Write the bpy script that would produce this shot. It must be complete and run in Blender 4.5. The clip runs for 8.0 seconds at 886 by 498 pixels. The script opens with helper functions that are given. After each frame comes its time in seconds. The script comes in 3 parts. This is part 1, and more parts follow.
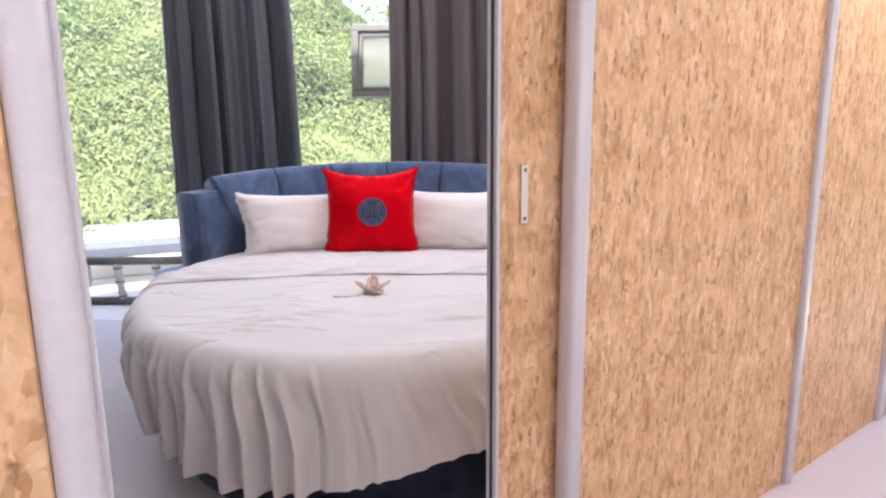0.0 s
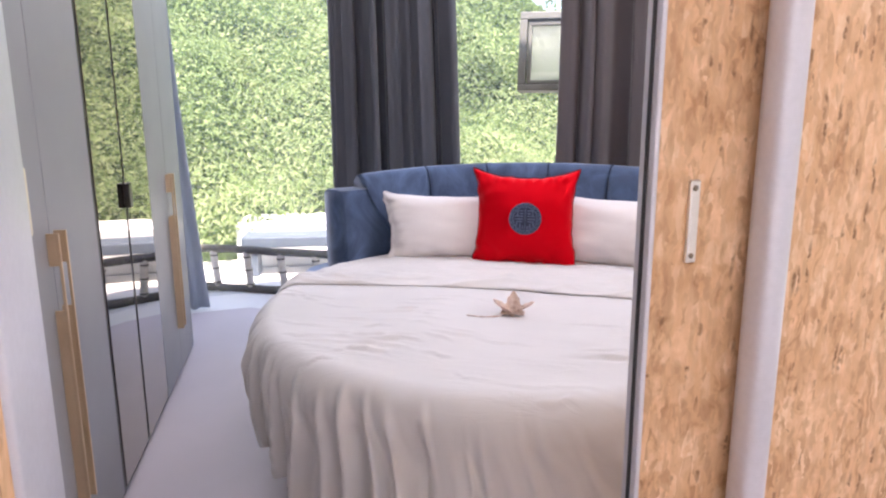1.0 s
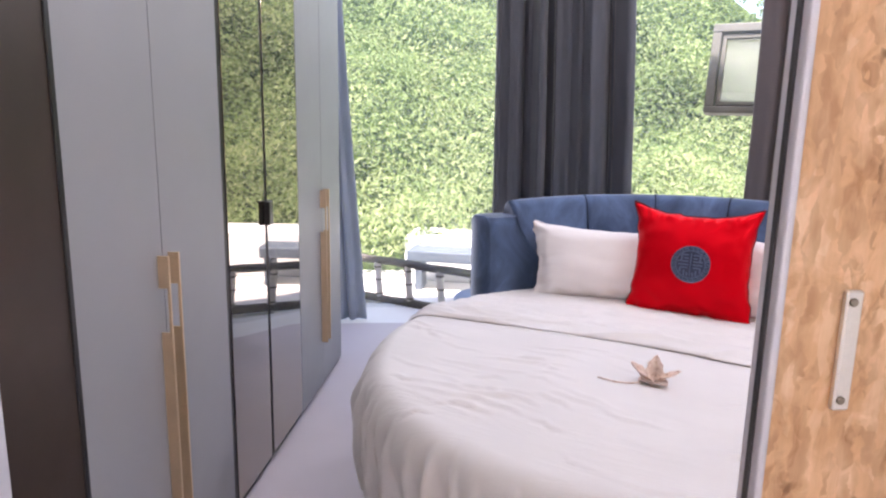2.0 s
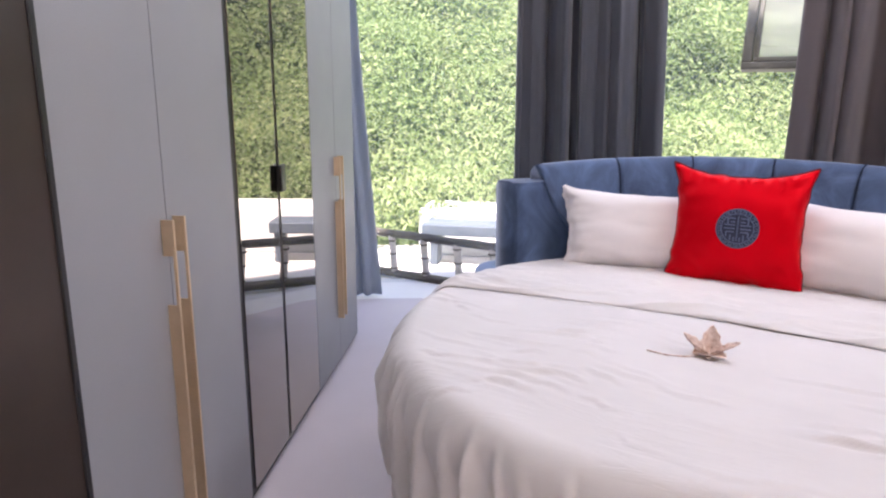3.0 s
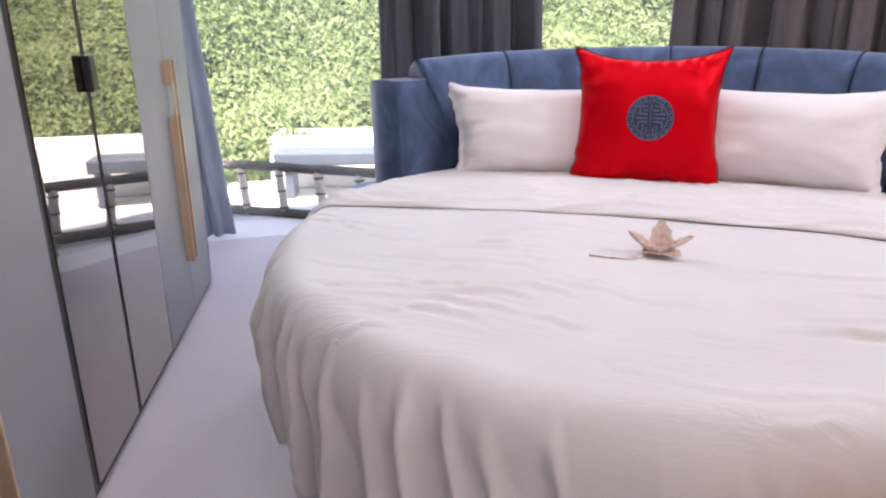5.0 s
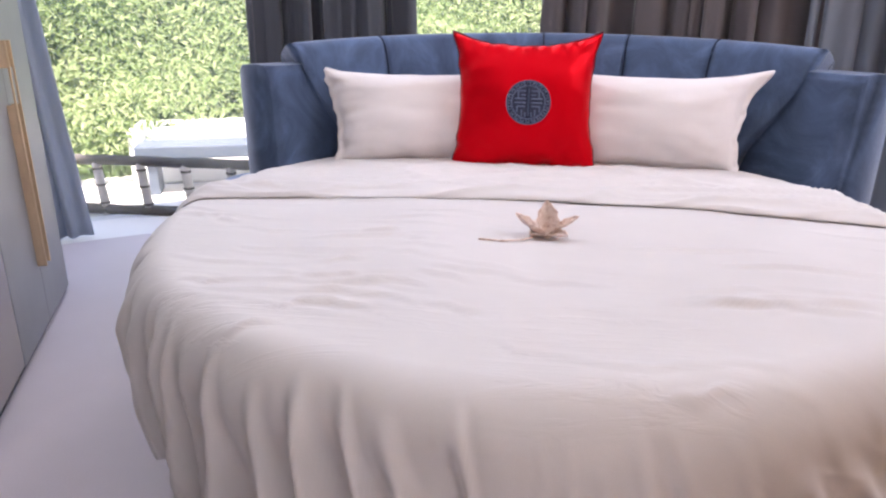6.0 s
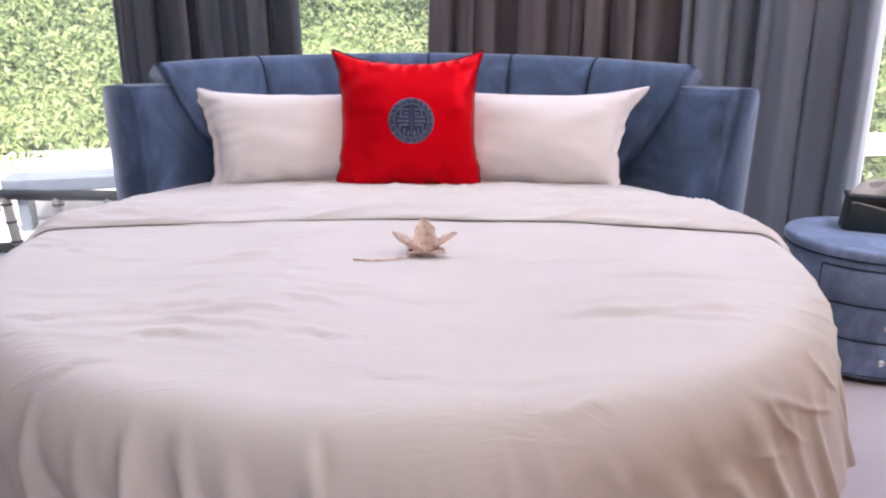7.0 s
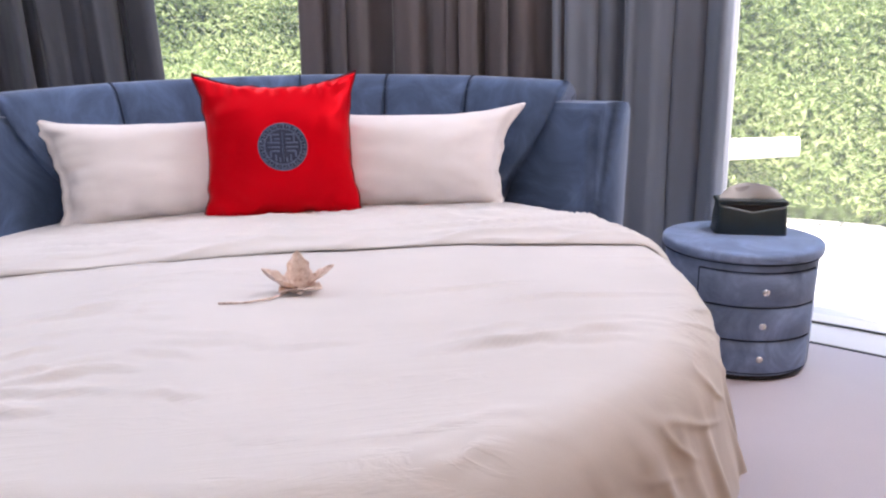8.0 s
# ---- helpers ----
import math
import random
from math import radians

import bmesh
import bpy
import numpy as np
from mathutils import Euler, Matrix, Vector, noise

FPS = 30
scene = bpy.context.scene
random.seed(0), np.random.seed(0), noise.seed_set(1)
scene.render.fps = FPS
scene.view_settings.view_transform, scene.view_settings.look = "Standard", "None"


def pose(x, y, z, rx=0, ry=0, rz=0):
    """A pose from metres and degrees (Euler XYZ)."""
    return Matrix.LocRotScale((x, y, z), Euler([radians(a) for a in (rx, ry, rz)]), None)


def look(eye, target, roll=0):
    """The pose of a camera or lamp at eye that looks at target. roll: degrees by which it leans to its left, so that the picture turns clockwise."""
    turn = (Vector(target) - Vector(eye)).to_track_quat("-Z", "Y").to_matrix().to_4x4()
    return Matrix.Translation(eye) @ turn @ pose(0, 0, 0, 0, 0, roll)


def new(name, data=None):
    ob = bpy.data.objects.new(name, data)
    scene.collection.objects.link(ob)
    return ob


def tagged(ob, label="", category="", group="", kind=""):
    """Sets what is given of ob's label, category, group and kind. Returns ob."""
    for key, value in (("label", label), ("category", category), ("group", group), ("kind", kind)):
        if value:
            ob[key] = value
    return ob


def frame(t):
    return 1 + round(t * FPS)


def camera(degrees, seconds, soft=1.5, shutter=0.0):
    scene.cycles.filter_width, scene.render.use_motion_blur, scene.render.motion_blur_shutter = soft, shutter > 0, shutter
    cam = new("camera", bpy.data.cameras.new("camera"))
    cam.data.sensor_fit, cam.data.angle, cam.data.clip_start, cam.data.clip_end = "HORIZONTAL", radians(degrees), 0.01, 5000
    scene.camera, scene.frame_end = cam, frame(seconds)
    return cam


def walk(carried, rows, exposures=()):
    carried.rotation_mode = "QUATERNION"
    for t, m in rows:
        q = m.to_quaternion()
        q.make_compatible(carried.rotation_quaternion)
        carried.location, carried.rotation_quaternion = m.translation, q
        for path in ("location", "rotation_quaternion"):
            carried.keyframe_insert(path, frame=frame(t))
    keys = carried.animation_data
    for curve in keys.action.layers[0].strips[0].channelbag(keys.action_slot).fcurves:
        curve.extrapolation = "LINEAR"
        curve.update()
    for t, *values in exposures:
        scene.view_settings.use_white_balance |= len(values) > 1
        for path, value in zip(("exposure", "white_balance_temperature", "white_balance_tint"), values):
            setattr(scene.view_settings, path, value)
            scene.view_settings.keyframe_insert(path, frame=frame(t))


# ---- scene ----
cam = camera(66.1, 8.0, soft=2.2)
PATH = [
    (0, (0.019, 4.854, 1.323), (0.895, 6.606, 0.919), -0.6),
    (0.5, (0.123, 4.971, 1.326), (0.741, 6.823, 0.893), 0.2),
    (1, (0.247, 5.144, 1.315), (0.637, 7.062, 0.905), -0.2),
    (1.5, (0.379, 5.28, 1.337), (0.444, 7.246, 0.973), -1.4),
    (2, (0.466, 5.376, 1.369), (0.302, 7.331, 0.982), 1.1),
    (2.2, (0.486, 5.399, 1.323), (0.245, 7.347, 0.941), 1.1),
    (3.3, (0.334, 5.634, 1.279), (0.205, 7.568, 0.785), 0.2),
    (3.5, (0.309, 5.703, 1.263), (0.234, 7.63, 0.735), 0.6),
    (4, (0.281, 5.817, 1.206), (0.266, 7.72, 0.592), -0.7),
    (5.5, (0.249, 5.956, 1.077), (0.686, 7.808, 0.461), 0.2),
    (6, (0.246, 5.977, 1.075), (0.844, 7.776, 0.437), 0.4),
    (6.5, (0.324, 5.984, 1.043), (1.025, 7.758, 0.44), -0.2),
    (7, (0.345, 6.003, 1.038), (1.185, 7.73, 0.479), 0.3),
    (7.5, (0.381, 6.034, 1.047), (1.368, 7.69, 0.515), -0.3),
    (8, (0.421, 6.062, 1.038), (1.529, 7.648, 0.529), -1.1),
]
walk(cam, [(t, look(eye, target, roll)) for t, eye, target, roll in PATH], [(0, 2.08, 6650, 24)])

# ---- light ----
SUN_UP, SUN_FROM = 66.0, 192.0
world = bpy.data.worlds.new("sky")
scene.world = world
world.use_nodes = True
wn = world.node_tree.nodes
sky = wn.new("ShaderNodeTexSky")
sky.sky_type, sky.sun_disc = "NISHITA", False
sky.sun_elevation, sky.sun_rotation = radians(SUN_UP), radians(SUN_FROM)
wn["Background"].inputs["Strength"].default_value = 0.15
world.node_tree.links.new(sky.outputs["Color"], wn["Background"].inputs["Color"])
sun = new("sun", bpy.data.lights.new("sun", "SUN"))
sun.data.energy, sun.data.angle, sun.data.color = 5.0, radians(2.0), (1.0, 0.95, 0.87)
sun.matrix_world = look((10 * math.sin(radians(SUN_FROM)) * math.cos(radians(SUN_UP)), 10 * math.cos(radians(SUN_FROM)) * math.cos(radians(SUN_UP)), 10 * math.sin(radians(SUN_UP))), (0, 0, 0))


def sky_lamp(deg, width, watts):
    """Daylight that comes in through the upper part of the clear dome wall."""
    lamp = new("window_daylight", bpy.data.lights.new("window_daylight", "AREA"))
    lamp.data.shape, lamp.data.size, lamp.data.size_y = "RECTANGLE", width, 0.5
    lamp.data.energy, lamp.data.color = watts, (0.93, 0.97, 1.0)
    a = radians(deg)
    r = 2.62 + (0.45 if deg < -2 else 0.0)
    lamp.matrix_world = look((0.30 + r * math.sin(a), 6.30 + r * math.cos(a), 2.42), (1.0, 7.3, 0.5))


sky_lamp(-9, 0.8, 4.0)
sky_lamp(22, 0.5, 2.5)
sky_lamp(86, 1.0, 14.0)


# ---- materials ----
class Shader:
    """A node material built step by step round one Principled BSDF."""

    def __init__(self, name, rough=0.6, metal=0.0, spec=0.5):
        self.m = bpy.data.materials.new(name)
        self.m.use_nodes = True
        self.t = self.m.node_tree
        self.b = self.t.nodes["Principled BSDF"]
        self.b.inputs["Roughness"].default_value = rough
        self.b.inputs["Metallic"].default_value = metal
        self.b.inputs["Specular IOR Level"].default_value = spec
        self.co = self.t.nodes.new("ShaderNodeTexCoord").outputs["Object"]

    def put(self, kind, sets=(), links=()):
        n = self.t.nodes.new(kind)
        for k, v in sets:
            n.inputs[k].default_value = v
        for k, v in links:
            self.t.links.new(v, n.inputs[k])
        return n

    def join(self, a, b):
        self.t.links.new(a, b)

    def mapped(self, scale=(1, 1, 1), turn=(0, 0, 0)):
        return self.put("ShaderNodeMapping", [("Scale", scale), ("Rotation", [radians(a) for a in turn])], [("Vector", self.co)]).outputs[0]

    def noise(self, scale, detail=4, rough=0.55, co=None, warp=0.0):
        return self.put("ShaderNodeTexNoise", [("Scale", scale), ("Detail", detail), ("Roughness", rough), ("Distortion", warp)], [("Vector", co or self.co)]).outputs["Fac"]

    def ramp(self, fac, stops):
        n = self.put("ShaderNodeValToRGB", (), [("Fac", fac)])
        e = n.color_ramp.elements
        while len(e) < len(stops):
            e.new(0.5)
        for el, (at, c) in zip(e, stops):
            el.position, el.color = at, (*c, 1) if len(c) == 3 else c
        return n.outputs["Color"]

    def mix(self, fac, a, b, how="MIX"):
        n = self.t.nodes.new("ShaderNodeMix")
        n.data_type, n.blend_type = "RGBA", how
        for k, v in ((0, fac), (6, a), (7, b)):
            if isinstance(v, (int, float)):
                n.inputs[k].default_value = v
            elif isinstance(v, tuple):
                n.inputs[k].default_value = (*v, 1)
            else:
                self.join(v, n.inputs[k])
        return n.outputs[2]

    def colour(self, c):
        if isinstance(c, tuple):
            self.b.inputs["Base Color"].default_value = (*c, 1)
        else:
            self.join(c, self.b.inputs["Base Color"])
        return self

    def bump(self, fac, depth, strength=0.6):
        n = self.put("ShaderNodeBump", [("Strength", strength), ("Distance", depth)], [("Height", fac)])
        self.join(n.outputs[0], self.b.inputs["Normal"])
        return self

    def roughness(self, fac, lo, hi):
        n = self.put("ShaderNodeMapRange", [("To Min", lo), ("To Max", hi)], [("Value", fac)])
        self.join(n.outputs[0], self.b.inputs["Roughness"])
        return self


def shade(c, k):
    return tuple(min(1.0, v * k) for v in c)


def plain(name, c, rough=0.6, metal=0.0, vary=0.12, scale=6.0, bump=0.0, fine=180.0, spec=0.5):
    """Colour with two scales of unevenness."""
    s = Shader(name, rough, metal, spec)
    big = s.ramp(s.noise(scale, 5), [(0.3, shade(c, 1 - vary)), (0.7, shade(c, 1 + vary))])
    small = s.ramp(s.noise(fine, 3), [(0.3, (0.9, 0.9, 0.9)), (0.7, (1.0, 1.0, 1.0))])
    s.colour(s.mix(0.6, big, small, "MULTIPLY"))
    s.roughness(s.noise(scale * 3, 4), max(0.02, rough - 0.08), min(1, rough + 0.08))
    if bump:
        s.bump(s.noise(fine, 4), bump)
    return s.m


def osb_material(name, dark, mid, light):
    """Pressed wood strands: overlapping flakes of several tones and directions, mostly upright, with a few dark slivers."""
    s = Shader(name, 0.62, 0, 0.35)
    layers = []
    for k, (sc, turn) in enumerate([((60, 60, 17), (0, 6, 0)), ((70, 70, 21), (0, -22, 0)), ((54, 54, 22), (0, 42, 0)), ((88, 88, 30), (0, -64, 0)), ((82, 82, 21), (0, 14, 0))]):
        warp = s.noise(9 + 4 * k, 3)
        co = s.put("ShaderNodeVectorMath", (), [(0, s.mapped(sc, turn)), (1, s.ramp(warp, [(0, (0, 0, 0)), (1, (3.0, 3.0, 3.0))]))]).outputs[0]
        v = s.put("ShaderNodeTexVoronoi", [("Scale", 1.0), ("Randomness", 1.0)], [("Vector", co)])
        layers.append((v.outputs["Distance"], s.put("ShaderNodeSeparateColor", (), [(0, v.outputs["Color"])])))
    tones = [(0.0, shade(dark, 1.2)), (0.14, shade(mid, 0.78)), (0.4, mid), (0.75, shade(mid, 1.12)), (1.0, light)]
    c = s.ramp(layers[0][1].outputs[0], tones)
    for k in (1, 2, 3):
        on = s.ramp(layers[k][1].outputs[1], [(0.48, (0, 0, 0)), (0.54, (1, 1, 1))])
        edge = s.ramp(layers[k][0], [(0.3, (1, 1, 1)), (0.75, (0.2, 0.2, 0.2))])
        c = s.mix(s.mix(1.0, on, edge, "MULTIPLY"), c, s.ramp(layers[k][1].outputs[0], tones))
    c = s.mix(0.30, c, shade(mid, 1.06))
    wave = s.noise(1.0, 5, 0.6, s.put("ShaderNodeVectorMath", (), [(0, s.mapped((26, 26, 7))), (1, s.ramp(s.noise(6, 3), [(0, (0, 0, 0)), (1, (7, 7, 7))]))]).outputs[0])
    c = s.mix(0.95, c, s.ramp(wave, [(0.30, (0.66, 0.56, 0.46)), (0.44, (0.95, 0.93, 0.9)), (0.56, (1.0, 1.0, 1.0)), (0.66, (1.10, 1.14, 1.2))]), "MULTIPLY")
    sliver = s.ramp(layers[4][1].outputs[0], [(0.0, (1, 1, 1)), (0.11, (1, 1, 1)), (0.13, (0, 0, 0)), (1, (0, 0, 0))])
    thin = s.ramp(layers[4][0], [(0.18, (0.9, 0.9, 0.9)), (0.5, (0, 0, 0))])
    c = s.mix(s.mix(1.0, sliver, thin, "MULTIPLY"), c, shade(dark, 0.7))
    grain = s.ramp(s.noise(1.0, 6, 0.7, s.mapped((300, 300, 26))), [(0.3, (0.84, 0.82, 0.79)), (0.65, (1, 1, 1))])
    c = s.mix(0.5, c, grain, "MULTIPLY")
    c = s.mix(0.8, c, s.ramp(s.noise(7.0, 4, 0.6), [(0.34, (0.84, 0.79, 0.73)), (0.6, (1.04, 1.05, 1.08))]), "MULTIPLY")
    s.colour(c)
    s.bump(s.mix(0.5, layers[0][0], layers[1][0]), 0.0015, 0.5)
    return s.m


OSB = osb_material("strand_board", (0.35, 0.18, 0.08), (0.70, 0.44, 0.25), (0.86, 0.64, 0.43))
PROFILE = plain("white_coated_profile", (0.60, 0.60, 0.65), 0.38, 0.35, 0.06, 3, 0.0004, 90)
DARK_EDGE = plain("dark_edge", (0.03, 0.03, 0.035), 0.5)
FLOOR = plain("lilac_grey_vinyl", (0.58, 0.53, 0.565), 0.5, 0, 0.06, 1.3, 0.0006, 220, 0.35)
SILL = plain("white_threshold", (0.78, 0.77, 0.77), 0.5, 0, 0.05, 3)
LACQUER = plain("grey_matt_lacquer", (0.29, 0.295, 0.31), 0.45, 0, 0.03, 2, 0.0002, 300)
BRONZE = plain("dark_bronze_frame", (0.055, 0.038, 0.03), 0.4, 0.3, 0.15, 4)
BLACK = plain("black_frame", (0.012, 0.012, 0.013), 0.35)
GOLD = plain("brushed_champagne_metal", (0.70, 0.53, 0.35), 0.42, 0.6, 0.08, 8, 0.0003, 260)
STEEL = plain("satin_steel", (0.72, 0.7, 0.66), 0.3, 0.8, 0.05)
STRIKE = plain("yellowed_plastic", (0.72, 0.66, 0.52), 0.45)
SCREW = plain("screw", (0.25, 0.22, 0.18), 0.35, 0.9)
MIRROR = Shader("mirror_glass", 0.02, 1.0).colour((0.38, 0.335, 0.305)).m


def velvet(name, c, sheen):
    s = Shader(name, 0.8, 0, 0.12)
    # Crushed nap: its highlights and dark patches are painted into the base colour.
    big = s.ramp(s.noise(4.5, 6, 0.65, warp=1.2), [(0.32, shade(c, 0.62)), (0.52, c), (0.7, shade(c, 1.5))])
    s.colour(s.mix(0.5, big, s.ramp(s.noise(420, 2), [(0.3, (0.75, 0.75, 0.78)), (0.7, (1, 1, 1))]), "MULTIPLY"))
    s.b.inputs["Sheen Weight"].default_value = sheen
    s.b.inputs["Sheen Roughness"].default_value = 0.35
    s.b.inputs["Sheen Tint"].default_value = (0.62, 0.7, 0.85, 1)
    s.bump(s.noise(350, 3), 0.0006)
    return s.m


VELVET = velvet("blue_velvet", (0.078, 0.12, 0.21), 1.0)
# Lighter copy of the blue velvet: window light is put into its colour.
TABLE_VELVET_LIT = velvet("blue_velvet_window_lit", (0.21, 0.285, 0.44), 0.9)
# Dark blue of the piping, also used as the shade on the bed base.
PIPING_AND_SHADE = velvet("dark_blue_piping_and_shade", (0.02, 0.03, 0.055), 0.2)


def cloth(name, c, rough=0.8, weave=700.0, wrinkle=0.0, sheen=0.15, spec=0.25):
    s = Shader(name, rough, 0, spec)
    big = s.ramp(s.noise(3.0, 4), [(0.3, shade(c, 0.95)), (0.7, shade(c, 1.04))])
    s.colour(s.mix(0.35, big, s.ramp(s.noise(weave, 2), [(0.3, (0.85, 0.85, 0.85)), (0.7, (1, 1, 1))]), "MULTIPLY"))
    s.b.inputs["Sheen Weight"].default_value = sheen
    if wrinkle:
        s.bump(s.mix(0.25, s.noise(9, 5, 0.55, s.mapped((1, 1, 1)), 1.2), s.noise(weave, 2)), wrinkle, 0.5)
    return s


def creased_linen():
    s = cloth("white_cotton_satin", (0.675, 0.655, 0.645), 0.6, 900)
    a = s.ramp(s.noise(1.0, 5, 0.6, s.mapped((2.2, 15, 6), (0, 0, 6)), 1.6), [(0.44, (0, 0, 0)), (0.52, (1, 1, 1)), (0.56, (0.2, 0.2, 0.2)), (1, (0, 0, 0))])
    where = s.ramp(s.noise(2.4, 2), [(0.45, (0, 0, 0)), (0.65, (1, 1, 1))])
    up = s.put("ShaderNodeSeparateXYZ", (), [(0, s.co)]).outputs[2]
    lying = s.ramp(up, [(0.52, (0, 0, 0)), (0.60, (1, 1, 1))])
    where = s.mix(1.0, where, lying, "MULTIPLY")
    low = s.noise(7, 4, 0.5, s.mapped((0.7, 2.2, 1)), 0.8)
    s.bump(s.mix(0.45, s.mix(1.0, a, where, "MULTIPLY"), low), 0.008, 0.3)
    return s.m


LINEN = creased_linen()
PILLOW = cloth("white_pillow_cotton", (0.80, 0.765, 0.765), 0.62, 900, 0.004).m


def satin():
    s = cloth("red_satin", (0.66, 0.002, 0.009), 0.34, 900, 0.003, 0.0, 0.3)
    s.b.inputs["Metallic"].default_value = 0.45
    s.b.inputs["Specular Tint"].default_value = (1.0, 0.25, 0.25, 1)
    return s.m


RED = satin()
SEAM_DARK = cloth("dark_seam", (0.11, 0.012, 0.03), 0.7, 500).m


def drape(name, c, through_share):
    s = cloth(name, c, 0.8, 500, 0.0, 0.35)
    s.b.inputs["Sheen Roughness"].default_value = 0.4
    t = s.put("ShaderNodeBsdfTranslucent", [("Color", (*shade(c, 1.3), 1))])
    x = s.put("ShaderNodeMixShader", [("Fac", through_share)], [(1, s.b.outputs[0]), (2, t.outputs[0])])
    s.join(x.outputs[0], s.t.nodes["Material Output"].inputs["Surface"])
    return s.m


CURTAIN = drape("charcoal_drape", (0.10, 0.108, 0.128), 0.04)
CURTAIN_WARM = drape("brown_grey_drape", (0.15, 0.135, 0.142), 0.06)
CURTAIN_BLUE = drape("blue_grey_drape", (0.19, 0.22, 0.275), 0.02)
CURTAIN_PALE = drape("pale_blue_drape", (0.42, 0.46, 0.53), 0.35)
TENT = drape("white_dome_fabric", (0.82, 0.82, 0.80), 0.29)


MEDAL = cloth("blue_embroidery_ground", (0.045, 0.055, 0.10), 0.8, 500, 0.002).m
CORD = cloth("blue_embroidery_cord", (0.11, 0.15, 0.25), 0.7, 500).m


def leaf_material():
    s = Shader("dry_maple_leaf", 0.75)
    c = s.ramp(s.noise(60, 5, 0.7), [(0.28, (0.25, 0.12, 0.07)), (0.40, (0.64, 0.47, 0.39)), (0.58, (0.84, 0.71, 0.64))])
    s.colour(c).bump(s.noise(120, 4), 0.002)
    return s.m


DRY_LEAF = leaf_material()


def foliage(name, dark, mid, light, share=0.35):
    s = Shader(name, 0.6, 0, 0.3)
    rnd = s.put("ShaderNodeNewGeometry").outputs["Random Per Island"]
    patch = s.noise(1.1, 5, 0.65)
    v = s.mix(0.68, rnd, patch)
    c = s.ramp(v, [(0.32, dark), (0.5, mid), (0.66, light)])
    s.colour(c)
    t = s.put("ShaderNodeBsdfTranslucent", (), [("Color", c)])
    x = s.put("ShaderNodeMixShader", [("Fac", share)], [(1, s.b.outputs[0]), (2, t.outputs[0])])
    s.join(x.outputs[0], s.t.nodes["Material Output"].inputs["Surface"])
    return s.m


LEAVES = foliage("bank_leaves", (0.15, 0.22, 0.075), (0.235, 0.32, 0.125), (0.36, 0.42, 0.20))
SOIL = plain("bank_soil_and_moss", (0.05, 0.085, 0.022), 0.9, 0, 0.4, 2.5, 0.02, 40)
TERRACE = plain("pale_concrete", (0.66, 0.64, 0.60), 0.85, 0, 0.1, 1.2, 0.002, 120)
WHITE_STONE = plain("white_painted_slab", (0.80, 0.80, 0.78), 0.7, 0, 0.06, 3)
GREY_BOX = plain("blue_grey_painted_wood", (0.09, 0.115, 0.15), 0.6, 0, 0.1, 5)
DARK_WOOD = plain("dark_weathered_wood", (0.075, 0.062, 0.055), 0.75, 0, 0.35, 7, 0.002, 90)
PALE_POST = plain("pale_bark", (0.60, 0.55, 0.52), 0.8, 0, 0.15, 20)
FRAME_OLIVE = plain("olive_grey_frame", (0.10, 0.10, 0.085), 0.5)
TISSUE_BOX = plain("dark_green_leather", (0.018, 0.032, 0.034), 0.38, 0, 0.2, 12, 0.001, 200)
TISSUE = cloth("tissue_paper", (0.8, 0.8, 0.8), 0.9).m
KNOB = plain("crystal_knob", (0.85, 0.85, 0.88), 0.12, 0.5)


def clear_material(name, tint, gloss, dull):
    """A thin clear sheet: lets light through and shines a little."""
    s = Shader(name, 0.05)
    clear = s.put("ShaderNodeBsdfTransparent", [("Color", (*tint, 1))])
    shine = s.put("ShaderNodeBsdfGlossy", [("Roughness", 0.06)])
    fr = s.put("ShaderNodeFresnel", [("IOR", gloss)])
    x = s.put("ShaderNodeMixShader", (), [("Fac", fr.outputs[0]), (1, clear.outputs[0]), (2, shine.outputs[0])])
    haze = s.put("ShaderNodeBsdfTranslucent", [("Color", (0.9, 0.9, 0.9, 1))])
    y = s.put("ShaderNodeMixShader", [("Fac", dull)], [(1, x.outputs[0]), (2, haze.outputs[0])])
    s.join(y.outputs[0], s.t.nodes["Material Output"].inputs["Surface"])
    return s.m


CLEAR = clear_material("clear_vinyl", (0.97, 0.98, 0.97), 1.2, 0.115)
MILKY = clear_material("hazy_pane", (0.80, 0.80, 0.82), 1.35, 0.3)


# ---- mesh helpers ----
def part(name, bm, material, parent=None, label="", smooth=False):
    me = bpy.data.meshes.new(name)
    bm.to_mesh(me)
    bm.free()
    me.materials.append(material)
    if smooth:
        for p in me.polygons:
            p.use_smooth = True
    ob = new(name, me)
    ob.parent = parent
    return tagged(ob, label)


def thing(name, m, label, category, group="", kind=""):
    ob = new(name)
    ob.empty_display_size = 0.1
    ob.matrix_world = m
    return tagged(ob, label, category, group, kind)


def add_box(bm, x0, x1, y0, y1, z0, z1, bevel=0.0, seg=1, m=None):
    r = bmesh.ops.create_cube(bm, size=1.0)
    vs = r["verts"]
    for v in vs:
        v.co = Vector(((x0 + x1) / 2 + v.co.x * (x1 - x0), (y0 + y1) / 2 + v.co.y * (y1 - y0), (z0 + z1) / 2 + v.co.z * (z1 - z0)))
        if m is not None:
            v.co = m @ v.co
    if bevel:
        es = list({e for v in vs for e in v.link_edges})
        bmesh.ops.bevel(bm, geom=es, offset=bevel, segments=seg, affect="EDGES", profile=0.5)
    return bm


def box(x0, x1, y0, y1, z0, z1, bevel=0.003, seg=1, m=None):
    return add_box(bmesh.new(), x0, x1, y0, y1, z0, z1, bevel, seg, m)


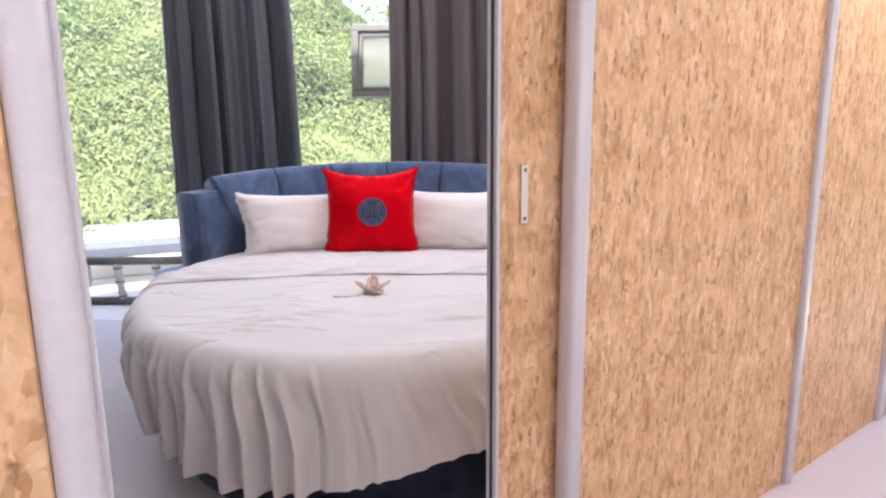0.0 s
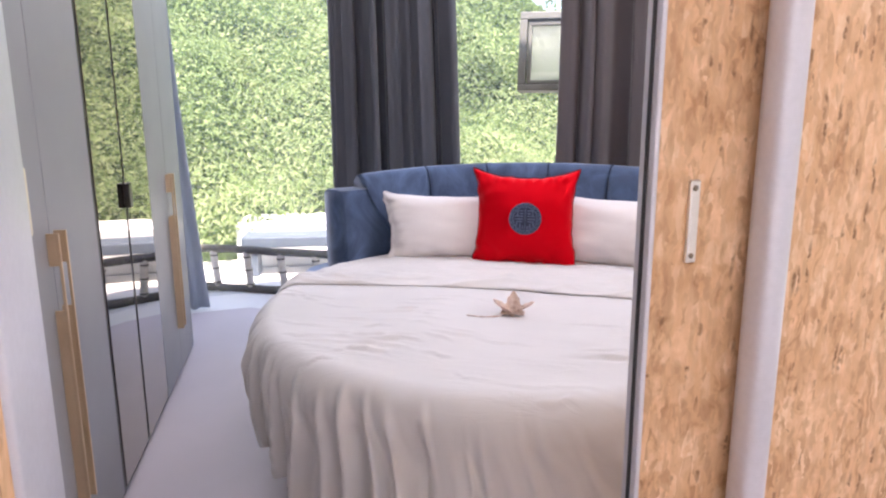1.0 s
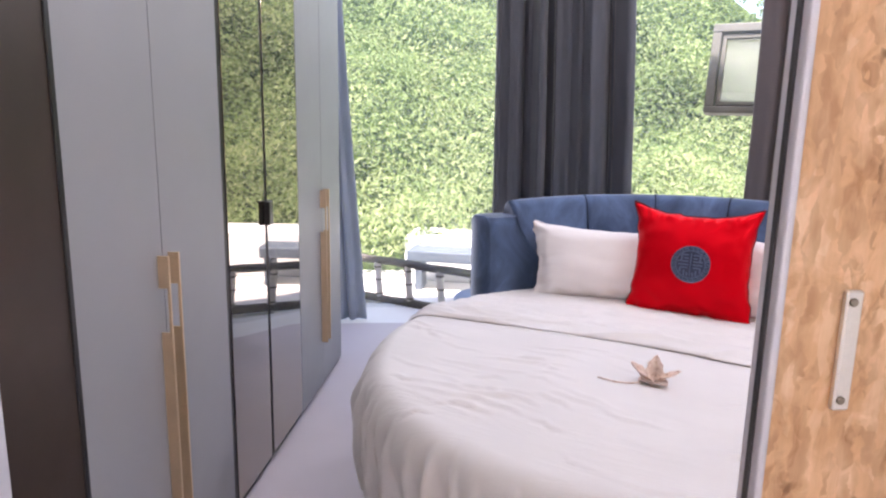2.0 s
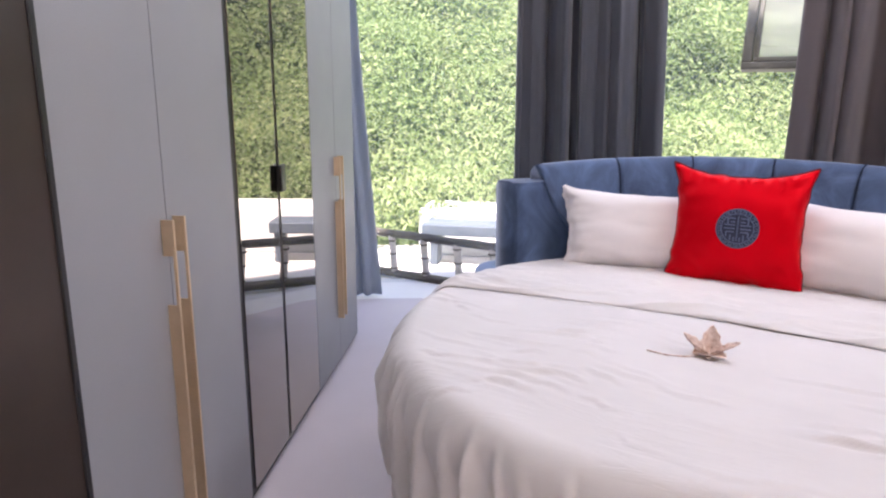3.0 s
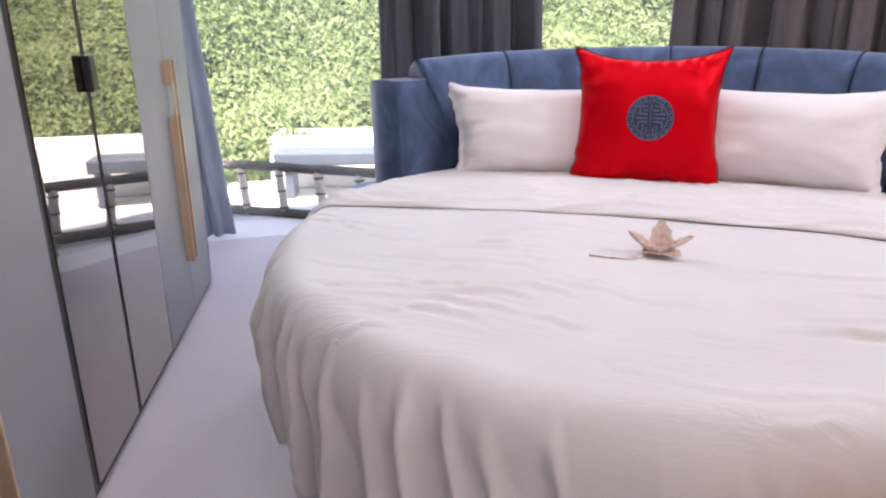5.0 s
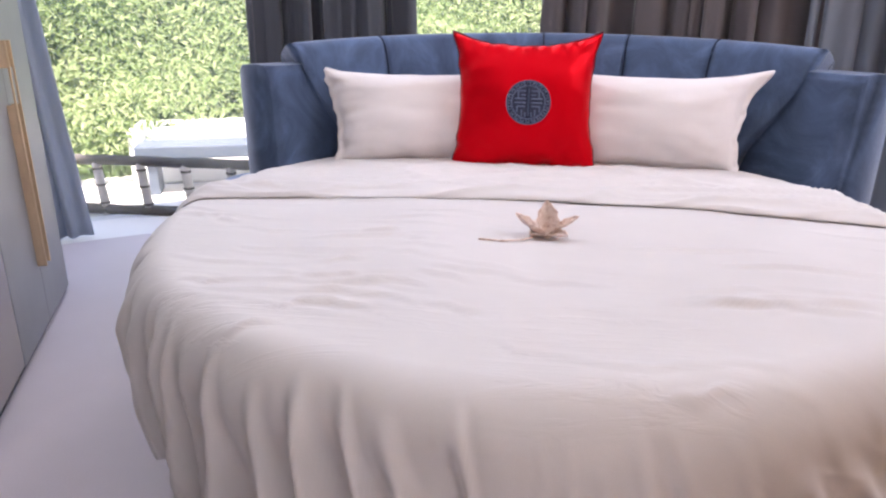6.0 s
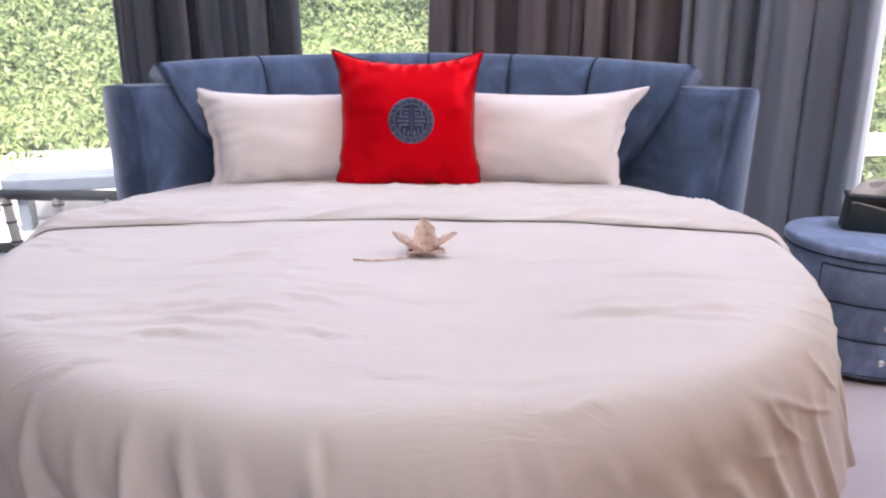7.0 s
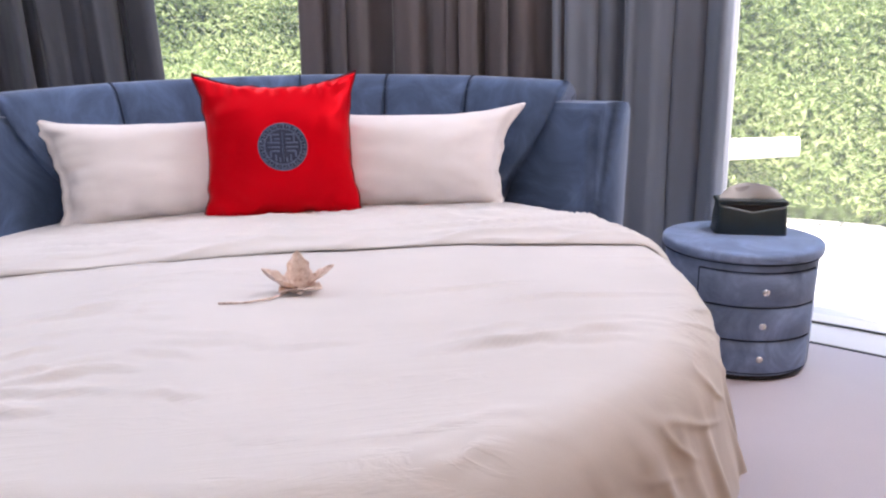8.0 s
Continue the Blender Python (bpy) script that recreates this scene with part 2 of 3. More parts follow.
def sheet(f, nu, nv, ring=False):
    """A surface from a function of u and v in 0..1; ring: closed in u."""
    bm = bmesh.new()
    cols = nu if ring else nu + 1
    g = [[bm.verts.new(f(i / nu, j / nv)) for j in range(nv + 1)] for i in range(cols)]
    for i in range(nu):
        for j in range(nv):
            a, b = g[i], g[(i + 1) % cols]
            bm.faces.new((a[j], b[j], b[j + 1], a[j + 1]))
    return bm


def lathe(profile, n=48, cap=True):
    """Turns (radius, height) pairs round z."""
    bm = bmesh.new()
    rings = [[bm.verts.new((r * math.cos(2 * math.pi * k / n), r * math.sin(2 * math.pi * k / n), z)) for k in range(n)] for r, z in profile]
    for a, b in zip(rings, rings[1:]):
        for k in range(n):
            bm.faces.new((a[k], a[(k + 1) % n], b[(k + 1) % n], b[k]))
    if cap:
        bm.faces.new(rings[0][::-1])
        bm.faces.new(rings[-1])
    return bm


def tube(points, radius, n=8):
    """A round bar along points."""
    bm = bmesh.new()
    pts = [Vector(p) for p in points]
    rings = []
    for i, p in enumerate(pts):
        d = (pts[min(i + 1, len(pts) - 1)] - pts[max(i - 1, 0)]).normalized()
        a = d.cross(Vector((0, 0, 1)) if abs(d.z) < 0.9 else Vector((1, 0, 0))).normalized()
        b = d.cross(a)
        r = radius(i / (len(pts) - 1)) if callable(radius) else radius
        rings.append([bm.verts.new(p + r * (math.cos(2 * math.pi * k / n) * a + math.sin(2 * math.pi * k / n) * b)) for k in range(n)])
    for a, b in zip(rings, rings[1:]):
        for k in range(n):
            bm.faces.new((a[k], a[(k + 1) % n], b[(k + 1) % n], b[k]))
    bm.faces.new(rings[0][::-1])
    bm.faces.new(rings[-1])
    bmesh.ops.recalc_face_normals(bm, faces=bm.faces)
    return bm


def smooth01(x):
    x = max(0.0, min(1.0, x))
    return x * x * (3 - 2 * x)


# ---- the dome ----
CX, CY = 0.30, 6.30


def wall_radius(deg):
    """Floor radius of the dome by direction from its middle (0 is +y, 90 is +x)."""
    d = (deg + 180) % 360 - 180
    bay = smooth01((4 - d) / 12) * smooth01((d + 70) / 40)
    return 3.22 + 0.62 * bay


def dome_point(deg, z, off=0.0):
    r = wall_radius(deg) * math.sqrt(max(0.0, 1 - (z / 4.6) ** 2)) + off
    a = radians(deg)
    return Vector((CX + r * math.sin(a), CY + r * math.cos(a), z))


def arc_strip(d0, d1, z0, z1, off, n, nz):
    return sheet(lambda u, v: dome_point(d0 + (d1 - d0) * u, z0 + (z1 - z0) * v, off), n, nz)


def thick(ob, t):
    md = ob.modifiers.new("thickness", "SOLIDIFY")
    md.thickness, md.offset = t, 0
    return ob


floor = part("floor", sheet(lambda u, v: Vector((CX + v * (wall_radius(360 * u) - 0.40) * math.sin(radians(360 * u)), CY + v * (wall_radius(360 * u) - 0.40) * math.cos(radians(360 * u)), 0.0)), 96, 2, True), FLOOR)
tagged(floor, "lilac grey smooth vinyl floor", "floor", kind="structure")
sill_ring = part("threshold", sheet(lambda u, v: Vector((CX + (wall_radius(360 * u) - 0.40 + 0.5 * v) * math.sin(radians(360 * u)), CY + (wall_radius(360 * u) - 0.40 + 0.5 * v) * math.cos(radians(360 * u)), -0.006)), 96, 1, True), SILL)
tagged(sill_ring, "white threshold strip round the floor edge", "threshold", kind="structure")
wall = thick(part("wall_dome", arc_strip(96, 330, -0.05, 2.75, 0, 60, 8), TENT, None, "", True), 0.02)
tagged(wall, "white tensioned dome fabric wall", "wall", kind="structure")
roof = thick(part("ceiling", sheet(lambda u, v: dome_point(360 * u, 2.75 + 1.8 * v * (2 - v) / 1.0 * 1.02 if v < 1 else 4.6), 72, 8, True), TENT, None, "", True), 0.02)
tagged(roof, "white translucent dome fabric roof", "ceiling", kind="structure")
win = part("window_1", arc_strip(-30, 96, -0.05, 2.75, 0, 60, 8), CLEAR, None, "", True)
win.visible_shadow = False
tagged(win, "clear vinyl dome window reaching the floor", "window", kind="structure")

# ---- partition with the sliding door ----
WALL = pose(-0.055, 5.88, 0, 0, 0, 11.0)
TOP = 2.5


def osb_wall(name, s0, s1, label, y0=0.0, y1=0.025):
    ob = part(name, box(s0, s1, y0, y1, 0, TOP, 0.002), OSB)
    ob.matrix_world = WALL
    return tagged(ob, label, "wall", kind="structure")


def profile_post(name, s0, s1, y0, y1, label, z1=TOP, rnd=0.018):
    ob = part(name, box(s0, s1, y0, y1, 0, z1, rnd, 4), PROFILE, None, "", True)
    ob.matrix_world = WALL
    return tagged(ob, label, "post", kind="structure")


tagged(part("wall_left", box(-1.7, -0.037, 5.412, 5.438, 0, TOP, 0.002), OSB), "pale strand board partition wall", "wall", kind="structure")
reveal = part("wall_reveal", box(-0.02, 0.0, 0.0, 0.432, 0, TOP, 0.002), OSB)
reveal.matrix_world = pose(-0.012, 5.442, 0, 0, 0, 7.2)
tagged(reveal, "strand board side wall beside the doorway", "wall", kind="structure")
tagged(part("post_front", box(-0.037, -0.003, 5.402, 5.446, 0, TOP, 0.0165, 6), PROFILE, None, "", True), "white metal door post", "post", kind="structure")
tagged(part("post_flange", box(-0.006, 0.002, 5.449, 5.455, 0, TOP, 0.002, 2), PROFILE, None, "", True), "thin white flange of the door post", "post", kind="structure")
jamb = part("post_left", box(-0.034, 0.007, 0.434, 0.612, 0, TOP, 0.010, 4), PROFILE, None, "", True)
jamb.matrix_world = reveal.matrix_world
tagged(jamb, "deep white metal door post", "post", kind="structure")
tagged(part("strike_plate", box(-0.125, -0.083, 6.046, 6.056, 1.16, 1.245, 0.003, 2), STRIKE), "pale yellowed strike plate on the door post", "door fitting", kind="structure")
osb_wall("wall_middle", 1.037, 2.177, "pale strand board partition wall")
osb_wall("wall_right", 2.212, 2.97, "pale strand board partition wall")
profile_post("post_middle", 0.990, 1.038, -0.05, 0.006, "white metal door post")
profile_post("post_right", 2.177, 2.212, -0.02, 0.03, "slim white metal wall joint cover", rnd=0.008)
profile_post("post_end", 2.97, 3.02, -0.02, 0.03, "slim white metal wall joint cover", rnd=0.008)

door = thing("door_1", WALL, "strand board sliding door standing mostly open", "door", kind="structure")
part("leaf", box(0.814, 1.72, 0.018, 0.032, 0.012, 2.2, 0.002), OSB, door)
part("edge_profile", box(0.805, 0.814, 0.002, 0.036, 0.012, 2.2, 0.003, 2), PROFILE, door, "white edge profile")
part("edge_seal", box(0.8025, 0.8055, 0.014, 0.022, 0.012, 2.2, 0.001), DARK_EDGE, door, "dark rubber seal")
pull = part("handle_plate", box(0.883, 0.901, 0.009, 0.018, 1.080, 1.206, 0.002), STEEL, door, "pale metal handle plate")
for z in (1.092, 1.195):
    part("screw", lathe([(0.0045, 0.0), (0.0045, 0.002), (0.003, 0.003)], 10), SCREW, pull).matrix_local = pose(0.889, 0.0085, z, 90)
side_door = thing("door_2", WALL, "dark brown timber side door, closed", "door", kind="structure")
part("leaf", box(3.06, 3.42, 0.05, 0.09, 0.01, 1.92, 0.004), BRONZE, side_door)
part("door_frame", box(3.02, 3.06, -0.01, 0.09, 0.0, 1.96, 0.004), OSB, side_door, "raw timber frame")
part("head", box(3.06, 3.42, -0.01, 0.09, 1.92, TOP, 0.004), OSB, side_door, "strand board above the door")
part("foot_rail", box(3.06, 3.42, -0.015, 0.045, 0.0, 0.05, 0.004), PROFILE, side_door, "white foot rail")
for off, nm in ((-0.40, "inner"), (-0.15, "outer")):
    ob = thick(part("floor_track", sheet(lambda u, v: Vector((CX + (wall_radius(40 + 56 * u) + off + 0.012 * v) * math.sin(radians(40 + 56 * u)), CY + (wall_radius(40 + 56 * u) + off + 0.012 * v) * math.cos(radians(40 + 56 * u)), 0.001)), 40, 1), DARK_EDGE), 0.006)
    tagged(ob, "thin dark metal floor track", "floor track", kind="structure")


# ---- wardrobe ----
ward = thing("wardrobe", pose(-0.40, 0, 0), "grey matt lacquered wardrobe with two mirrored doors", "wardrobe")
EDGES = [6.650, 7.030, 7.428, 7.812, 8.222, 8.598, 8.970]
part("body", box(-0.58, -0.022, 6.645, 8.970, 0.02, 2.25, 0.003), LACQUER, ward)
part("plinth", box(-0.55, -0.012, 6.66, 8.96, 0.0, 0.022, 0.001), BLACK, ward, "black recessed plinth")
part("end_panel", box(-0.58, 0.004, 5.985, 6.640, 0.0, 2.25, 0.003), BRONZE, ward, "dark bronze brown end panel")
part("frame_strip", box(-0.02, 0.008, 6.632, 6.648, 0.0, 2.25, 0.002), BLACK, ward, "black frame strip")


def bar_handle(parent, y, side):
    """An upright plate handle with a finger slot under its head."""
    bm = bmesh.new()
    y0, y1 = (y - 0.030, y - 0.026) if side < 0 else (y + 0.026, y + 0.030)
    add_box(bm, 0.0, 0.030, y0, y1, 0.918, 1.003, 0.001)
    add_box(bm, 0.0, 0.030, y0, y1, 0.24, 0.80, 0.001)
    add_box(bm, 0.024, 0.031, y0 - 0.002, y1 + 0.002, 0.24, 1.003, 0.001)
    return part("handle", bm, GOLD, parent, "champagne gold plate handle")


for k, (a, b) in enumerate(zip(EDGES, EDGES[1:])):
    if k in (2, 3):
        leaf_door = part("mirror_door", box(-0.020, -0.003, a + 0.0015, b - 0.0015, 0.022, 2.25, 0.001), BLACK, ward, "mirrored door in a black frame")
        e0, e1 = (0.030, 0.013) if k == 2 else (0.013, 0.009)
        part("mirror", box(-0.003, 0.0005, a + e0, b - e1, 0.032, 2.24, 0.0004), MIRROR, leaf_door, "clear mirror glass")
    else:
        leaf_door = part("door", box(-0.020, 0.0, a + 0.0015, b - 0.0015, 0.022, 2.25, 0.0015, 2), LACQUER, ward)
        bar_handle(leaf_door, b if k in (0, 4) else a, -1 if k in (0, 4) else 1)
part("latch", box(0.0, 0.022, 7.79, 7.834, 0.955, 1.045, 0.004, 2), BLACK, ward, "black mirror door latch")

# ---- bed ----
BED = pose(1.034, 7.517, 0, 0, 0, -25.0)
bed = thing("bed", BED, "round bed with a curved blue velvet headboard", "bed")
# The base's near-black colour carries the shade under the duvet hem.
part("base", lathe([(0.80, 0.0), (0.84, 0.01), (0.84, 0.25), (0.80, 0.26)], 96), PIPING_AND_SHADE, bed, "round bed base, dark with the shade under the duvet in its colour", True)
part("mattress", lathe([(0.82, 0.26), (0.855, 0.29), (0.86, 0.50), (0.80, 0.545)], 96), LINEN, bed, "round white mattress", True)


def polar(phi, r, z):
    return Vector((r * math.sin(phi), r * math.cos(phi), z))


def closed_profile(pts, n):
    """Points on a smooth closed line through pts."""
    out = []
    m = len(pts)
    for i in range(m):
        p = [Vector(pts[(i + k - 1) % m]) for k in range(4)]
        for q in range(n):
            t = q / n
            out.append(0.5 * (2 * p[1] + (p[2] - p[0]) * t + (2 * p[0] - 5 * p[1] + 4 * p[2] - p[3]) * t * t + (3 * p[1] - p[0] - 3 * p[2] + p[3]) * t ** 3))
    return out


def swept(profile, phis, reach, squeeze=None, rise=0.0):
    """Sweeps a closed (radius, height) profile round the bed; reach(z) scales the angle, squeeze(phi) shifts the radius."""
    bm = bmesh.new()
    rings = []
    for f in phis:
        ring = []
        for r, z in profile:
            phi = radians(f * reach(z))
            ring.append(bm.verts.new(polar(phi, r + (squeeze(f, r, z) if squeeze else 0), z + rise * smooth01((z - 0.7) / 0.25) * (1 - (f / 56) ** 2))))
        rings.append(ring)
    n = len(profile)
    for a, b in zip(rings, rings[1:]):
        for k in range(n):
            bm.faces.new((a[k], a[(k + 1) % n], b[(k + 1) % n], b[k]))
    bm.faces.new(rings[0][::-1])
    bm.faces.new(rings[-1])
    bmesh.ops.recalc_face_normals(bm, faces=bm.faces)
    return bm


BACK = closed_profile([(0.86, 0.52), (0.90, 0.66), (0.955, 0.82), (0.99, 0.93), (1.02, 0.980), (1.07, 0.995), (1.115, 0.965), (1.12, 0.92), (1.09, 0.70), (1.07, 0.52)], 5)
SEAMS = (-35.0, -17.5, 0.0, 17.5, 35.0)


def seam_dent(f, r, z):
    d = min(abs(f * (0.76 + 0.24 * smooth01((z - 0.5) / 0.45)) - s) for s in SEAMS)
    dent = math.exp(-((d / 0.55) ** 2)) * 0.012
    puff = 0.010 * (1 - math.exp(-((d / 4.0) ** 2)))
    inner = 1.0 if r < 1.06 else 0.0
    end = smooth01((abs(f) - 52.5) / 2.5) * 0.014
    return inner * (dent - puff + end) - (1 - inner) * end


fs = sorted({round(-55 + 110 * i / 150, 3) for i in range(151)} | {round(s / q + e, 3) for s in SEAMS for q in (1.0, 0.9, 0.8) for e in (-1, -0.5, 0, 0.5, 1)})
part("backrest", swept(BACK, fs, lambda z: 0.76 + 0.24 * smooth01((z - 0.5) / 0.45), seam_dent, 0.035), VELVET, bed, "rolled padded backrest with stitched channels", True)
for s in SEAMS:
    q = [(r - 0.002, z) for r, z in BACK[3:26]]
    line = []
    for r, z in q:
        line.append(polar(radians(s), r + 0.006, z + 0.035 * smooth01((z - 0.7) / 0.25) * (1 - (s / 56) ** 2)))
    part("channel_seam", tube(line, 0.0028, 6), PIPING_AND_SHADE, bed, "dark channel seam", True)
WING = closed_profile([(0.955, 0.05), (0.965, 0.45), (0.985, 0.85), (1.005, 0.918), (1.03, 0.930), (1.14, 0.930), (1.165, 0.915), (1.17, 0.85), (1.16, 0.45), (1.15, 0.05)], 4)


def wing_squeeze(side):
    def f(phi, r, z):
        e = smooth01((abs(phi) / (1.036 if phi > 0 else 1.0) - 60.5) / 2.0) * 0.022
        return e if r < 1.07 else -e
    return f


for side in (-1, 1):
    ph = [side * a * (1.036 if side > 0 else 1.0) for a in (30, 33, 36, 39, 42, 45, 48, 51, 54, 57, 59, 60.2, 60.9, 61.4, 61.8, 62.1, 62.3)]
    part("wing", swept(WING, ph, lambda z: 1.0, wing_squeeze(side)), VELVET, bed, "upholstered side wing", True)
part("back_panel", swept(closed_profile([(1.09, 0.05), (1.085, 0.9), (1.11, 0.93), (1.14, 0.93), (1.165, 0.9), (1.15, 0.05)], 3), [-50 + 5 * i for i in range(21)], lambda z: 1.0), VELVET, bed, "curved rear panel", True)

# ---- bedding ----
DUVET_SHIFT = -0.052
CREASES = [
    (0.221, -0.574, 0.661, -0.584, 0.009),
    (-0.398, -0.534, -0.155, -0.584, 0.008),
    (-0.419, -0.653, -0.248, -0.701, 0.008),
    (-0.505, -0.764, -0.382, -0.768, 0.006),
    (-0.433, -0.469, -0.313, -0.454, 0.006),
    (-0.513, -0.293, -0.169, -0.276, 0.006),
    (-0.775, -0.169, -0.668, -0.195, 0.005),
    (0.177, -0.882, 0.313, -0.878, 0.006),
    (0.393, -0.617, 0.61, -0.597, 0.006),
    (-0.174, -0.66, -0.059, -0.656, 0.006),
    (-0.43, -0.591, -0.174, -0.66, 0.007),
]


crease_dice = random.Random(12)
ALL_CREASES = list(CREASES)
for cx, cy, sx, sy, many, high in ((-0.36, -0.50, 0.16, 0.14, 16, 0.0055), (0.42, -0.52, 0.2, 0.10, 10, 0.005), (-0.62, -0.12, 0.15, 0.10, 7, 0.004), (0.25, -0.82, 0.15, 0.04, 4, 0.003), (-0.15, -0.2, 0.2, 0.1, 5, 0.003), (0.55, -0.1, 0.2, 0.1, 4, 0.003)):
    for _ in range(many):
        px, py, half, tilt = crease_dice.gauss(cx, sx), crease_dice.gauss(cy, sy), crease_dice.uniform(0.05, 0.2), crease_dice.gauss(-0.06, 0.10)
        ALL_CREASES.append((px - half, py - half * tilt, px + half, py + half * tilt, high * crease_dice.uniform(0.5, 1.2)))


def ridged(x, y, z):
    return 1 - min(1.0, abs(noise.noise((x, y, z))) * 2.6)


def fold_edge(x):
    """How far towards the pillows the turned-back edge lies."""
    return 0.055 + 0.02 * noise.noise((x * 1.7, 0.3, 0.0)) + 0.010 * noise.noise((x * 6, 1.3, 0.0)) - 0.11 * x * x


def duvet_point(phi, v, lift=0.0):
    """The duvet by direction and by the way from its middle (0) over the rim (0.55 to 0.72) to the hem (1)."""
    top, rim = 0.60, 0.968
    away = abs(math.atan2(math.sin(phi + 2.74), math.cos(phi + 2.74)))
    hem = 0.145 + 0.135 * smooth01(away / 0.85) + 0.016 * noise.noise((math.cos(phi) * 3, math.sin(phi) * 3, 7.0))
    slope = 0.105 + 0.105 * math.sin(phi)
    if v < 0.55:
        r, z = (rim - 0.10) * (v / 0.55) ** 0.95, top
    elif v < 0.72:
        q = (v - 0.55) / 0.17 * (math.pi / 2 - slope)
        r, z = rim - 0.10 + 0.10 * math.sin(q), top - 0.125 * (1 - math.cos(q))
    else:
        q = (v - 0.72) / 0.28
        drop = top - 0.125 * (1 - math.sin(slope)) - hem
        r, z = rim - 0.10 + 0.10 * math.cos(slope) + 0.9 * math.tan(slope) * drop * q - 0.10 * max(0.0, -math.sin(phi)) * q, hem + drop * (1 - q)
    side = math.exp(-((math.atan2(math.sin(phi - 2.25), math.cos(phi - 2.25)) / 0.42) ** 2))
    fall = smooth01((v - 0.61 - (1 - side) * (0.05 * noise.noise((phi * 6.0, 0.0, 17.0)) + 0.08 * noise.noise((phi * 15.0, 0.0, 19.0)))) / (0.26 + 0.22 * side))
    many = 0.18 + 1.1 * smooth01((math.cos(phi + 2.25) - 0.45) / 0.4) + 0.6 * side
    lean = phi + 0.10 * fall * math.sin(phi - 0.8) + 0.10 * side * (v - 0.7) + 0.05 * noise.noise((phi * 2.0, v * 1.5, 14.0))
    f1 = math.sqrt(abs(math.sin(20 * lean + 1.7 * noise.noise((phi * 2.6, v * 0.8, 3.0)))) + 0.01)
    f2 = 0.5 + 0.5 * math.sin(84 * lean + 10.0 * noise.noise((phi * 3.1, v * 0.7, 5.0)) + 1.6 * (v - 0.7) * math.sin(phi * 5))
    f2 *= 0.35 + 0.75 * smooth01(0.55 + 1.3 * noise.noise((phi * 9.0, v * 0.5, 6.0)))
    pick = smooth01(0.5 + 1.4 * noise.noise((phi * 3.3, v * 0.6, 8.0)))
    r += fall * many * (0.042 * (1 - side) * (f1 - 0.95 + 0.25 * side) * (0.35 + 0.9 * pick) + 0.054 * (1 - 0.45 * side) * (f2 ** 2.0 - 0.74 + 0.54 * side) * (1.15 - 0.5 * pick) + 0.016 * smooth01((v - 0.74) / 0.26)) + fall * 0.012 * noise.noise((phi * 3, v * 2, 2.0))
    r += 0.006 * side * smooth01((v - 0.50) / 0.14) * (1 - smooth01((v - 0.72) / 0.1)) * ridged(phi * 9.0 + v * 12.0, v * 4.0, 23.0) ** 5
    x, y = r * math.sin(phi), r * math.cos(phi)
    flat = 1 - smooth01((v - 0.5) / 0.25)
    crease = noise.noise((x * 1.4 + 0.5 * y, y * 7.0 - x * 1.0, 1.0))
    thin = ridged(x * 1.0 + 4, y * 5.0 + 0.7 * x, 9.0) ** 5 * smooth01(0.35 + 1.6 * noise.noise((x * 2, y * 2, 11.0)))
    up = 0.005 * crease + 0.004 * thin + 0.010 * noise.noise((x * 2.0, y * 2.0, 2.0))
    if not lift and flat > 0:
        for x0, y0, x1, y1, k in ALL_CREASES:
            dx, dy = x1 - x0, y1 - y0
            q2 = dx * dx + dy * dy
            s = ((x - x0) * dx + (y - y0) * dy) / q2
            if 0 < s < 1:
                d = ((x - x0) * dy - (y - y0) * dx) / math.sqrt(q2) - 0.018 * math.sin(s * 3.1 + x0 * 9) - 0.004 * math.sin(s * 13 + y0 * 20)
                if abs(d) < 0.04:
                    up += k * math.sin(math.pi * s) * (math.exp(-((d / 0.010) ** 2)) - 0.5 * math.exp(-(((d - 0.017) / 0.012) ** 2)))
    band = 0.55 if lift else 1.0
    z += flat * up * band + 0.014 * max(0.0, 1 - (v / 0.72) ** 2) + lift * flat
    out = (1 - flat) * lift
    return Vector((x + out * math.sin(phi) + DUVET_SHIFT, y + out * math.cos(phi), z))


duvet = thing("duvet", BED, "white cotton duvet hanging in loose folds, upper edge turned back", "duvet")
part("cover", sheet(lambda u, v: duvet_point(2 * math.pi * u, v), 1150, 200, True), LINEN, duvet, "", True)


def band_point(u, v):
    x = 1.07 * math.sin(math.pi * (u - 0.5))
    y0 = fold_edge(x)
    y1 = max(y0 + 0.004, math.sqrt(max(0.0, 1.075 ** 2 - x * x)))
    y = y0 + (y1 - y0) * v ** 1.7
    d, phi = math.hypot(x, y), math.atan2(x, y)
    w = 0.55 * (d / 0.855) ** (1 / 0.95) if d < 0.855 else 0.55 + (d - 0.855) * 1.06
    roll = math.sqrt(max(0.0, 1 - (1 - min(1.0, (y - y0) / 0.05)) ** 2))
    ripple = 0.010 * noise.noise((x * 2, y * 9, 21.0)) + 0.007 * ridged(x * 2.4 - y, y * 15 + x, 41.0) ** 4 + 0.010 * ridged(x * 1.6 + y, y * 9 - x * 1.2, 31.0) ** 3
    return duvet_point(phi, w, 0.003 + (0.009 + 1.6 * ripple * (1 - smooth01((v - 0.45) / 0.35))) * roll)


thick(part("turned_back_edge", sheet(band_point, 300, 70), LINEN, duvet, "turned back upper edge", True), 0.004)


